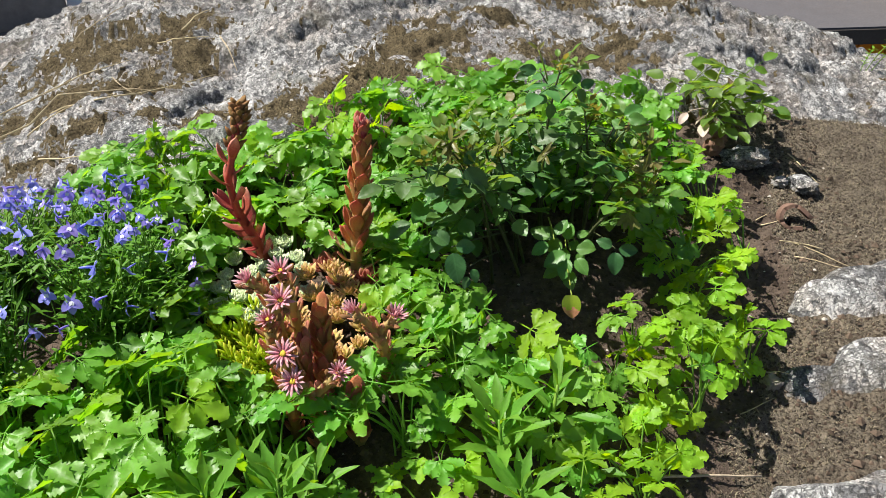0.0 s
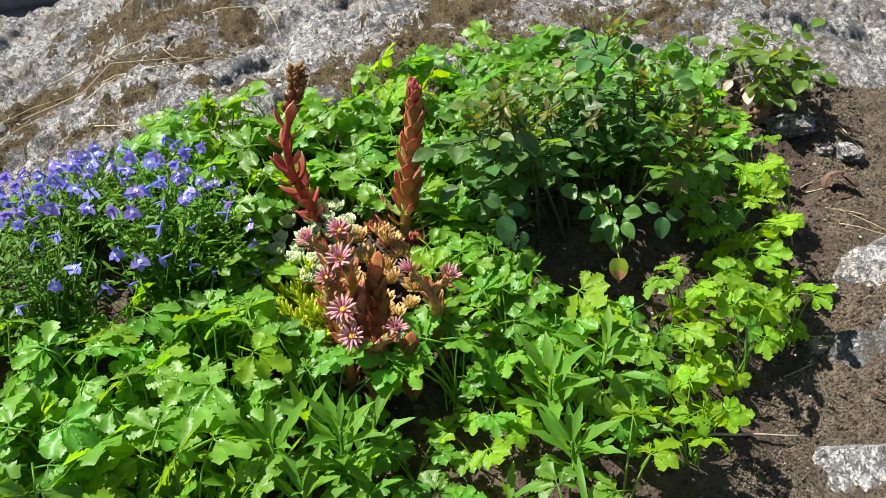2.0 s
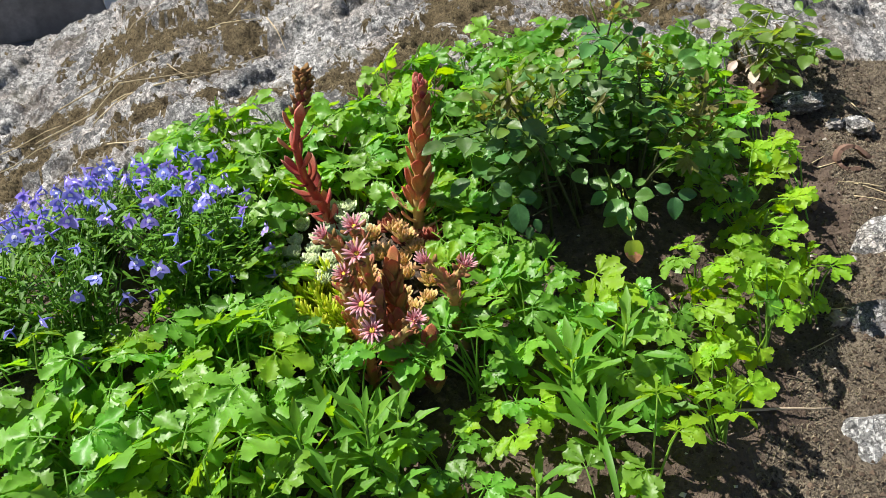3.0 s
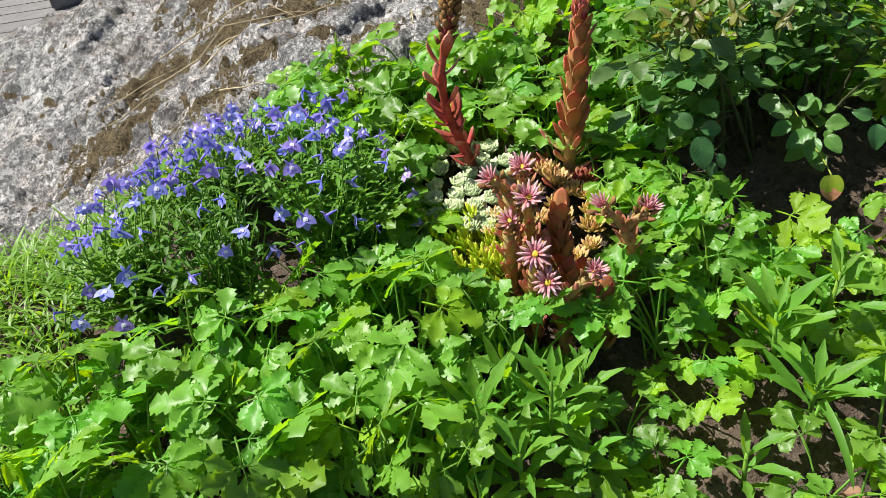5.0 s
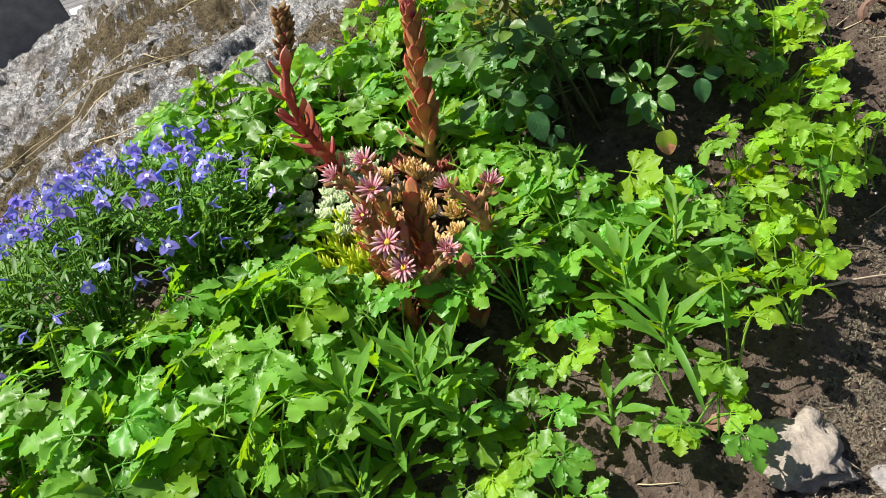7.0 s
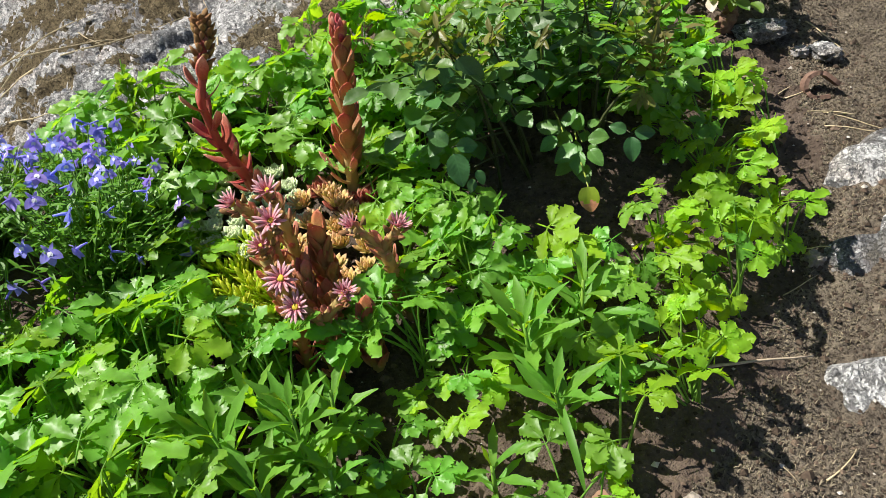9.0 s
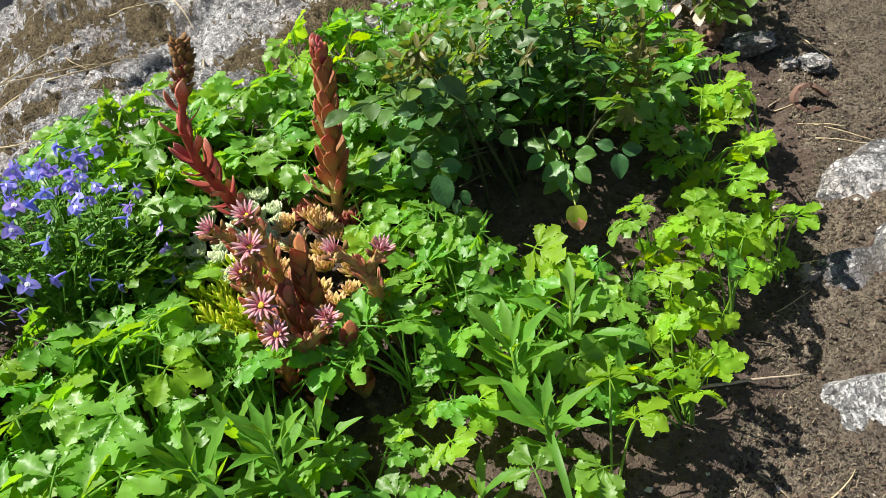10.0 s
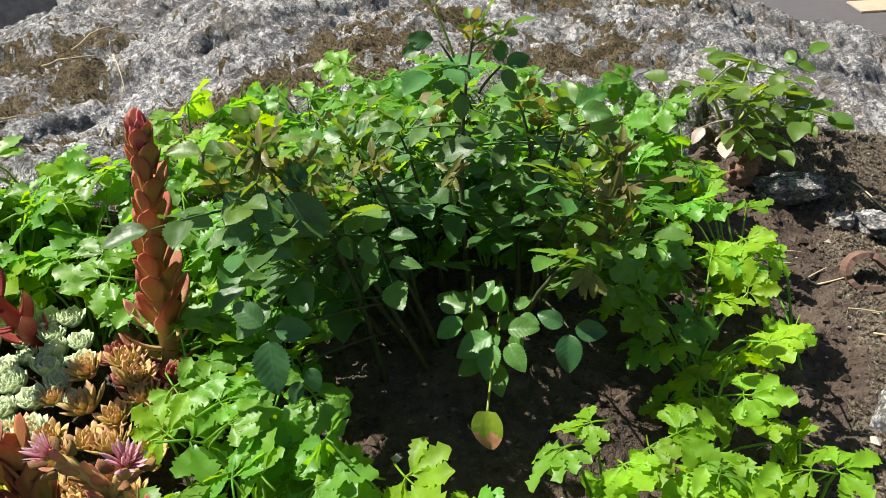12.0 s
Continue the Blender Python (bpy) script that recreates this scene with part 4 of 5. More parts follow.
    # dark leaves that lean out towards the houseleeks
    spray(t, here(.03, .70, .17), here(-.006, .633, .240), (.3, -.85, .35), ((-98, .003, .024), (-35, .004, .029), (12, .002, .026), (142, .005, .027)), r)
    spray(t, here(.03, .70, .17), here(.008, .636, .262), (.2, -.9, .3), ((140, .006, .040), (-150, .004, .028), (60, .004, .022)), r)
    spray(t, here(.16, .71, .14), here(.172, .658, .150), (.05, -.85, .45), ((185, .004, .030), (100, .004, .025), (-60, .004, .022)), r)
    # a long pale leaf at the side
    spray(t, here(.02, .70, .15), here(-.004, .645, .224), (-.2, -.5, .9), ((-107, .004, .028),), r, "fresh")
    # the tall shoot and its fresh tip
    spray(t, here(.105, .753, .305), here(.094, .752, .338), (.2, -.8, .5), ((-50, .002, .020), (40, .002, .016)), r, "bronze")
    spray(t, here(.11, .75, .29), here(.096, .75, .316), (.1, -.9, .4), ((-78, .004, .022), (-100, .012, .018)), r)
    spray(t, here(.115, .752, .27), here(.108, .745, .284), (.1, -.95, .2), ((180, .002, .021), (-70, .004, .018), (20, .004, .018)), r)
    spray(t, here(.118, .752, .27), here(.130, .742, .276), (-.4, -.4, .85), ((100, .002, .022), (50, .006, .016)), r, "fresh")
    spray(t, here(.12, .752, .28), here(.136, .75, .298), (.0, -.9, .4), ((75, .004, .020), (150, .003, .020), (0, .003, .018)), r)
    spray(t, here(.12, .752, .30), here(.138, .752, .318), (.2, -.8, .5), ((-30, .002, .016), (35, .002, .020), (90, .002, .015)), r, "bronze")
    # yellow-green leaves above the crown
    spray(t, here(.176, .725, .25), here(.180, .716, .276), (-.3, -.7, .6), ((52, .002, .026), (-25, .003, .022), (98, .006, .024)), r, "fresh")
    spray(t, here(.178, .73, .24), here(.186, .714, .262), (-.2, -.7, .7), ((75, .004, .024), (-60, .004, .020)), r, "fresh")
    spray(t, here(.028, .742, .235), here(.030, .735, .256), (-.3, -.6, .7), ((38, .002, .028), (-75, .004, .024), (-20, .003, .020)), r, "fresh")
    # bronze shoots
    for p in ((.0, .642, .285), (-.012, .65, .272), (.018, .66, .268), (.208, .70, .248), (.20, .685, .228), (.212, .69, .222), (.195, .672, .205), (.185, .665, .188), (.10, .72, .235), (.05, .71, .25)):
        spray(t, here(p[0], p[1] + .015, p[2] - .03), here(*p), (r.uniform(-.7, .7), -.8, .5), [(r.uniform(-70, 70), r.uniform(-.02, .006), r.uniform(.018, .032)) for _ in range(8)], r, "bronze")
    # one leaf half withered
    bm = bmesh.new()
    blade(bm, .036, .0140, lambda u: math.sin(math.pi * min(1, .08 + .92 * u) ** .8) ** .6 if u < 1 else .15, .3, .3, 14, 3)
    for f in bm.faces:
        if f.calc_center_median().y > .0215 + .003 * math.sin(f.calc_center_median().x * 400):
            f.material_index = 1
    fade = mesh_of(bm, "fading_leaf", M_FADED, plain("scorched orange leaf end", (0.55, 0.27, 0.16), 0.7, 120, .3))
    q = here(.119, .606, .127)
    part("fading_leaf", fade, t, placed(q, (.02, -.35, -.9), (-.3, -.9, .5), .70), "yellow-green leaf with a scorched end")
    bm = bmesh.new()
    tube(bm, bend(here(.124, .672, .120), q, .006, 5), .0009, 4)
    part("stalk", mesh_of(bm, "stalk", M_CANE_YOUNG), t)


def seedling_rose():
    r = random.Random(75)
    base = Vector((.385, 1.035, G(.385, 1.035)))
    t = thing("rose_shoot", "small rose shoot with yellow-green leaves at the rock's foot", "shrub", base)
    leaves = [rose_leaf(50 + s, leaf_material("thin rose leaf", (0.09, 0.17, 0.03), (0.30, 0.44, 0.04), .42, edge=None), (3, 5, 3)[s], 1.0, .2) for s in range(3)] + [rose_leaf(60, M_ROSE_PALE, 3, .85, .6)]
    for k, tip in enumerate(((.352, 1.03, .20), (.40, 1.04, .225), (.445, 1.06, .205), (.462, 1.015, .19), (.38, 1.01, .17), (.42, 1.0, .165))):
        tip = Vector(tip) - base
        pts = bend((r.uniform(-.015, .015), 0, -.004), tip, .03, 5, .01, r)
        bm = bmesh.new()
        tube(bm, pts, [.0024, .0022, .002, .0017, .0014, .001], 5)
        cane = part("cane", mesh_of(bm, "cane", M_CANE_YOUNG), t)
        for i in range(4):
            p, d = along(pts, .5 + .5 * i / 3)
            b = i * GOLDEN + k
            way = Vector((math.cos(b), math.sin(b) - .3, r.uniform(-.1, .8)))
            part("leaf", leaves[3] if (k in (4, 6) and i % 2 == 0) else r.choice(leaves[:3]), cane, placed(p, way, (r.uniform(-.4, .3), r.uniform(-.6, .2), 1), r.uniform(.85, 1.1)))


rose(), seedling_rose()

# ---- weeds with lance-shaped leaves ----
def lance(seed):
    r = random.Random(seed)
    bm = bmesh.new()
    teeth = [r.uniform(.25, .75) for _ in range(3)]
    shape = lambda u: (.12 + .95 * math.sin(math.pi * u ** 1.15) ** 1.1) * (1 + sum(.30 * math.exp(-((u - v) / .035) ** 2) for v in teeth)) if u < 1 else 0
    blade(bm, 1.0, .082, shape, r.uniform(.2, .5), r.uniform(-.2, .9), 16, 2, wave=.10, seed=seed)
    return mesh_of(bm, "leaf", M_WEED)


LANCES = [lance(s) for s in range(7)]


def weed(place, height, leaves, longest, r, lean=(0, 0), spread_to=1.1, tips=None):
    base = Vector((*place, G(*place)))
    t = thing("lance_leaved_weed", "upright green weed with long toothed lance-shaped leaves", "plant", base, "lance-leaved weeds")
    pts = [Vector((0, 0, -.003)), Vector((lean[0] * .4, lean[1] * .4, height * .5)), Vector((lean[0], lean[1], height))]
    bm = bmesh.new()
    tube(bm, pts, [.0022, .002, .0014], 6)
    part("stem", mesh_of(bm, "stem", M_HERB_STEM), t)
    for i in range(leaves):
        u = .15 + .85 * i / (leaves - 1)
        p, d = along(pts, u)
        b = i * GOLDEN + place[0] * 50 + r.uniform(-.3, .3)
        a = spread_to * .8 * (1 - u) ** .6 + .24 + r.uniform(-.1, .15)
        side = Vector((math.cos(b), math.sin(b), 0))
        way = Vector((0, 0, 1)) * math.cos(a) + side * math.sin(a)
        s = longest * (1 - .45 * abs(u - .55)) * r.uniform(.75, 1.1) * (.6 if u > .92 else 1)
        part("leaf", r.choice(LANCES), t, placed(p, way, Vector((0, 0, 1)) * math.sin(a) - side * math.cos(a), s))


def weeds():
    r = random.Random(81)
    weed((.040, .468), .075, 20, 0.066, r, (-.004, -.004), .95)
    weed((.058, .425), .065, 18, 0.058, r, (-.008, -.02), 1.1)
    weed((.085, .490), .085, 16, 0.062, r, (.005, 0), 1.2)
    weed((.105, .455), .05, 10, 0.051, r, (.012, -.012), 1.3)
    weed((-.005, .372), .045, 10, 0.047, r, (0, 0), 1.2)
    weed((-.150, .400), .105, 24, .062, r, (.006, -.008), 1.1)
    weed((-.200, .395), .100, 22, .060, r, (-.003, -.010), 1.0)
    weed((-.128, .418), .085, 16, .052, r, (.008, .004), 1.0)
    weed((-.175, .362), .085, 18, .056, r, (.004, -.012), 1.2)
    weed((-.222, .368), .085, 18, .056, r, (-.006, -.010), 1.0)
    weed((-.182, .425), .090, 16, .054, r, (0, 0), 1.0)
    weed((-.130, .375), .070, 13, .050, r, (.008, -.008), 1.1)
    weed((-.205, .338), .065, 14, .052, r, (0, -.008), 1.1)
    # a narrow leaf that hangs to the ground
    base = Vector((.052, .398, G(.052, .398)))
    t = thing("drooping_leaf", "narrow pale green leaf drooping to the soil", "leaf", base)
    bm = bmesh.new()
    blade(bm, .068, .0034, lambda u: (1 - u * u) ** .5 if u < 1 else 0, .5, 1.2, 12, 1)
    part("blade", mesh_of(bm, "blade", M_WEED), t, placed((0, 0, .062), (.05, -.55, .1), (0, -.3, 1)))
    bm = bmesh.new()
    tube(bm, [(0, .01, -.004), (0, .006, .03), (0, 0, .062)], .0012, 4)
    part("stalk", mesh_of(bm, "stalk", M_HERB_STEM), t)


def small_herbs():
    """Young herb plants on the open soil."""
    r = random.Random(83)
    for x, y, n in ((-.09, .415, 5), (-.065, .365, 5), (-.105, .345, 6), (-.03, .432, 4), (.048, .356, 5), (.070, .350, 3), (-.14, .43, 5), (-.12, .38, 4), (-.06, .325, 5), (-.02, .465, 6), (-.30, .335, 6)):
        base = Vector((x, y, G(x, y)))
        t = thing("leafy_herb", "young bright green herb with lobed toothed leaves on open soil", "plant", base, "herbs filling the bed")
        bm = bmesh.new()
        for i in range(n):
            b = i * GOLDEN + x * 70
            d, h = r.uniform(.012, .034), r.uniform(.022, .05)
            p = Vector((math.cos(b) * d, math.sin(b) * d, h))
            part("leaf", r.choice(HERB_BACKLIT if i % 2 else HERB_LEAVES), t, placed(p, (math.cos(b), math.sin(b), r.uniform(-.3, .3)), (r.uniform(-.4, .3), r.uniform(-.5, .3), 1), r.uniform(.034, .047)))
            tube(bm, bend((0, 0, -.003), p, h * .4, 3), .0009, 4, cap=False)
        tagged(part("stalk_tuft", mesh_of(bm, "stalk_tuft", M_HERB_STEM), t), kind="stuff")


weeds(), small_herbs()

# ---- stones, moss, straw and litter ----
def stone(name, place, size, label, seed, sink=.35, material=None, group=""):
    bm = bmesh.new()
    bmesh.ops.create_icosphere(bm, subdivisions=4, radius=1)
    for v in bm.verts:
        d = v.co.normalized()
        f = 1 + .28 * noise.fractal(d * 1.6 + Vector((seed, 0, 0)), 1, 2, 3) + .13 * noise.fractal(d * 5 + Vector((seed, 3, 0)), .6, 2, 4)
        v.co = Vector((max(-.82, min(.82, d.x)) * size[0], max(-.8, min(.8, d.y)) * size[1], max(-.85, min(.85, d.z)) * size[2])) * f + d * size[2] * .35 * noise.fractal(d * 2.6 + Vector((seed, 7, 0)), .8, 2, 4)
    x, y = place
    return thing(name, label, "stone", (x, y, G(x, y) + size[2] * (.7 - sink)), group, mesh_of(bm, name, material or M_ROCK))


stone("stone", (.43, .978), (.042, .024, .012), "small grey lichened stone bedded in soil", 3.1, .38, M_ROCK)
stone("stone", (.503, .935), (.018, .026, .009), "small pale rough stone on dry moss", 7.7, .5, M_ROCK)
stone("stone", (.47, .935), (.011, .009, .008), "small pale rough stone on dry moss", 5.2, .1, M_LICHEN_STONE)
stone("stone", (.122, .330), (.036, .036, .011), "pale pinkish stone lying at the bed's edge", 9.4, .4, M_PALE_STONE)
stone("stone", (.20, .295), (.04, .03, .016), "pale grey stone half sunk in dry soil", 12.4, .5, M_LICHEN_STONE)
stone("stone", (.345, .60), (.010, .010, .008), "small pale stone on dry soil", 15.4, .1, M_PALE_STONE)
stone("stone", (.40, 1.005), (.012, .010, .010), "reddish brown clod of dry soil", 18.4, .1, M_DRYLEAF)
stone("stone", (.385, .985), (.015, .012, .012), "reddish brown clod of dry soil", 19.4, .1, M_DRYLEAF)


def grit(name, area, gap, box, seed, sizes, material, label):
    """Crumbs and grit, too many to count."""
    r = random.Random(seed)
    verts, faces = [], []
    shape = [(1, 0, 0), (-1, 0, 0), (0, 1, 0), (0, -1, 0), (0, 0, 1), (0, 0, -.6)]
    tri = [(0, 2, 4), (2, 1, 4), (1, 3, 4), (3, 0, 4), (2, 0, 5), (1, 2, 5), (3, 1, 5), (0, 3, 5)]
    for x, y in scatter(area, gap, box, seed):
        s = r.uniform(*sizes) * (1 + 1.6 * r.random() ** 6)
        z, q, n = soil_z(x, y), r.uniform(0, 6.3), len(verts)
        for a, b, c in shape:
            a, b = a * math.cos(q) - b * math.sin(q), a * math.sin(q) + b * math.cos(q)
            verts.append((x + a * s * r.uniform(.7, 1.2), y + b * s * r.uniform(.6, 1.1), z + c * s * r.uniform(.5, .9)))
        faces += [tuple(n + i for i in f) for f in tri]
    me = bpy.data.meshes.new(name)
    me.from_pydata(verts, [], faces)
    me.materials.append(material)
    return tagged(new(name, me), label, name, kind="stuff")


_open_soil = lambda x, y: y < soil_edge(x) - .01 and not (lobelia_area(x, y) and y > .42)
grit("soil_crumbs", _open_soil, .0062, (-.6, .22, .55, 1.1), 91, (.0011, .0032), M_PEBBLE, "dark brown soil crumbs")
grit("pale_grit", _open_soil, .038, (-.6, .22, .55, 1.1), 92, (.0011, .0026), M_PALE_PEBBLE, "scattered pale grit on soil")


def tufts(name, area, gap, box, seed, height, material, label, floor, width=.0009):
    """Low moss: short curled blades, too many to count."""
    r = random.Random(seed)
    verts, faces = [], []
    for x, y in scatter(area, gap, box, seed):
        z = floor(x, y) - .001
        for _ in range(3):
            q, h, o = r.uniform(0, 6.3), height * r.uniform(.5, 1.2), r.uniform(.2, 1.0) * height
            dx, dy = math.cos(q), math.sin(q)
            n = len(verts)
            verts += [(x - dy * width, y + dx * width, z), (x + dy * width, y - dx * width, z), (x + dx * o * .5 + dy * width, y + dy * o * .5 - dx * width, z + h * .8),
                      (x + dx * o * .5 - dy * width, y + dy * o * .5 + dx * width, z + h * .8), (x + dx * o * 1.3, y + dy * o * 1.3, z + h)]
            faces += [(n, n + 1, n + 2, n + 3), (n + 3, n + 2, n + 4)]
    me = bpy.data.meshes.new(name)
    me.from_pydata(verts, [], faces)
    me.materials.append(material)
    return tagged(new(name, me), label, "moss", kind="stuff")


tufts("rock_moss", lambda x, y: moss_amount(x, y) > .52, .0037, (-.95, .93, .5, 1.5), 93, .0032, M_MOSS, "low brown-olive moss cushions on granite", rock_z, .00042)
tufts("dry_moss", lambda x, y: dry_amount(x, y) > .5 and soil_z(x, y) > rock_z(x, y), .0036, (.02, .2, .75, 1.12), 94, .0040, M_HAY, "thin dry buff moss over soil", soil_z, .0004)


def straw(a, b, floor, r, width=.0011, sag=.35, name="dry_straw", label="pale dry straw lying on the rock", material=None, group="straws"):
    pts = []
    n = 6
    bow = r.uniform(-.05, .05) * math.dist(a, b)
    for i in range(n + 1):
        u = i / n
        x, y = a[0] + (b[0] - a[0]) * u, a[1] + (b[1] - a[1]) * u
        nx, ny = -(b[1] - a[1]), (b[0] - a[0])
        k = bow * 4 * u * (1 - u) / max(.01, math.hypot(nx, ny))
        pts.append((x + nx * k, y + ny * k))
    zs = [floor(*p) for p in pts]
    top = [max(zs[max(0, i - 1):i + 2]) for i in range(n + 1)]
    line = [top[0] + (top[n] - top[0]) * i / n for i in range(n + 1)]
    lift = max(z - q for z, q in zip(zs, line))
    top = [max(z, .35 * a + .65 * (q + lift)) if lift < .02 else a for z, a, q in zip(zs, top, line)]
    bm = bmesh.new()
    mid = Vector((*pts[3], zs[3]))
    tube(bm, [Vector((*p, z + width * .8)) - mid for p, z in zip(pts, top)], [width * (1 - .5 * i / n) for i in range(n + 1)], 5)
    return thing(name, label, "straw", mid, group, mesh_of(bm, name, material or M_STRAW))


def litter():
    r = random.Random(95)
    top = lambda x, y: max(rock_z(x, y), soil_z(x, y))
    for a, b in (((-.80, 1.2), (-.55, 1.235)), ((-.78, 1.07), (-.46, 1.13)), ((-.545, 1.06), (-.40, 1.21)), ((-.57, 1.19), (-.50, 1.10)), ((-.74, 1.22), (-.60, 1.25)), ((-.66, 1.13), (-.5, 1.15)), ((-.58, .93), (-.50, .90)),
                 ((-.83, 1.02), (-.70, 1.06)), ((-.90, 1.10), (-.76, 1.17)), ((-.52, 1.29), (-.42, 1.27)), ((-.70, 1.35), (-.62, 1.42)), ((-.48, 1.31), (-.44, 1.36)), ((-.64, 1.02), (-.60, 1.10)), ((-.40, 1.27), (-.36, 1.2)), ((-.31, 1.04), (-.305, .985))):
        straw(a, b, top, r, r.uniform(.0009, .0016))
    straw((.181, .469), (.298, .493), top, r, .0017, name="bleached_twig", label="bleached broken twig lying on dry soil", material=M_TWIG, group="twigs")
    straw((.47, .785), (.42, .80), top, r, .0011, label="pale dry straw lying on dry moss")
    for a, b in (((.43, .775), (.50, .755)), ((.44, .80), (.50, .76)), ((.405, .845), (.43, .865)), ((.41, .84), (.44, .85)), ((.215, .405), (.235, .375)), ((.26, .38), (.30, .41)), ((.30, .565), (.34, .58)), ((.36, .88), (.42, .885)), ((.37, .87), (.40, .865)),
                 ((.10, .345), (.13, .335)), ((.08, .33), (.12, .35)), ((.31, .62), (.36, .60)), ((.35, .44), (.40, .45)), ((.50, .99), (.53, .93)), ((.16, .31), (.13, .35)), ((-.08, .36), (-.05, .35)), ((.0, .33), (.03, .32))):
        straw(a, b, top, r, r.uniform(.0006, .0011), label="short pale straw on soil and dry moss")
    # withered leaves
    for x, y, s, q in ((.083, .352, .034, .9), (.075, .362, .022, 2.2), (-.02, .715, .022, 1.0), (-.27, .66, .018, 2.0), (-.30, .78, .018, .4), (.36, .80, .02, 1.9), (.34, .70, .016, .3), (.375, .76, .014, 2.8)):
        bm = bmesh.new()
        blade(bm, s, s * .3, lambda u: math.sin(math.pi * min(1, .05 + .95 * u)) ** .7, .5, r.uniform(-.8, .8), 7, 2, wave=.3, seed=x * 90)
        z = max(G(x, y), soil_z(x, y))
        ob = thing("withered_leaf", "curled withered brown leaf on the soil", "leaf", (x, y, z + .004), "withered leaves", mesh_of(bm, "withered_leaf", M_DRYLEAF))
        ob.rotation_euler = (r.uniform(-.2, .2), r.uniform(-.3, .3), q)


def iron_loop():
    """A bent flat iron set in the ground."""
    x, y = .452, .845
    z = soil_z(x, y)
    bm = bmesh.new()
    n, k = 22, [(-.010, -.0024), (.010, -.0024), (.010, .0024), (-.010, .0024)]
    rings = []
    for i in range(n + 1):
        a = .30 * math.pi + 1.25 * math.pi * min(1, max(0, (i - 3) / (n - 5)))
        c, s = math.cos(a), math.sin(a)
        tail = max(0, 3 - i) * .006 * Vector((s, -c, 0)) - max(0, i - n + 2) * .006 * Vector((s, -c, 0))
        rings.append([bm.verts.new(((.015 + b) * c + tail.x, w * (1.1 if i % 5 else .95), .010 + (.015 + b) * s + tail.y)) for w, b in k])
    for a, b in zip(rings, rings[1:]):
        for j in range(4):
            bm.faces.new((a[j], a[(j + 1) % 4], b[(j + 1) % 4], b[j]))
    bm.faces.new(rings[0][::-1]), bm.faces.new(rings[-1])
    bmesh.ops.recalc_face_normals(bm, faces=bm.faces)
    ob = thing("iron_loop", "rusty bent flat iron loop set in the soil", "iron fitting", (x, y, z), data=mesh_of(bm, "iron_loop", M_RUST, smooth=False))
    ob.rotation_euler = (radians(-22), radians(4), radians(-14))


def grass():
    r = random.Random(97)
    area = lambda x, y: -1.0 < x < -.56 - .25 * max(0, y - .6) and .30 < y < soil_edge(x) + .03 and oval(x, y, -.448, .575, .18, .21) > 1
    base = bmesh.new()
    for x, y in scatter(area, .0062, (-1.0, .3, -.5, .8), 98):
        q = r.uniform(0, 6.3)
        blade(base, r.uniform(.035, .075), r.uniform(.0012, .0024), lambda u: 1 - u * u, .3, r.uniform(.4, 1.6), 5, 1, placed((x, y, G(x, y) - .002), (math.cos(q) * .6, math.sin(q) * .6, 1), (-math.cos(q), -math.sin(q), .3)))
    tagged(new("grass", mesh_of(base, "grass", M_GRASS)), "short fresh green grass beside the bed", "grass", kind="stuff")


litter(), iron_loop(), grass()

# ---- yard below the rock ----
def box(size, centre=(0, 0, 0), bevel=0.0, bm=None):
    bm = bm or bmesh.new()
    made = bmesh.ops.create_cube(bm, size=1, matrix=Matrix.Translation(centre) @ Matrix.Diagonal((*size, 1)))["verts"]
    if bevel:
        edges = {e for v in made for e in v.link_edges}
        bmesh.ops.bevel(bm, geom=list(edges), offset=bevel, segments=2, affect="EDGES")
    return bm


def part_box(name, size, centre, material, parent=None, bevel=0.0, label=""):
    return part(name, mesh_of(box(size, bevel=bevel), name, material, smooth=False), parent, Matrix.Translation(centre), label)


def yard():
    rows = spread(-60, 60, -6, 8, .9, 6)
    g = sheet("ground", rows, rows, lambda x, y: -2.2 + .06 * noise.noise(Vector((x * .5, y * .5, 0))), M_GRAVEL)
    tagged(g, "gravel yard below the rock outcrop", "ground", kind="structure")


DECK_Z = -.40


def deck():
    t = tagged(new("deck"), "weathered grey wooden deck", "deck", kind="structure")
    boards = [mesh_of(box((w, .178, .028), bevel=.003), "board", M_DECK, smooth=False) for w in (3.2, 4.4)]
    y, i = 2.7, 0
    while y < 11.5:
        for x, me in ((-2.85, boards[1]), (-6.66, boards[0])) if i % 2 else ((-2.25, boards[0]), (-6.06, boards[1])):
            part("board", me, t, Matrix.Translation((x, y, DECK_Z - .014)) @ Matrix.Rotation(rng.uniform(-.001, .001), 4, "Z"))
        y += .188
        i += 1
    part_box("beam", (8, .1, .2), (-4.5, 2.72, DECK_Z - .13), M_DECK, t)
    part_box("beam", (8, .1, .2), (-4.5, 7.5, DECK_Z - .13), M_DECK, t)
    part_box("beam", (8, .1, .2), (-4.5, 11.3, DECK_Z - .13), M_DECK, t)
    for x in (-8, -4.5, -1.0):
        for yy in (2.72, 7.5, 11.3):
            part_box("post", (.12, .12, 1.7), (x, yy, DECK_Z - 1.08), M_DECK, t)


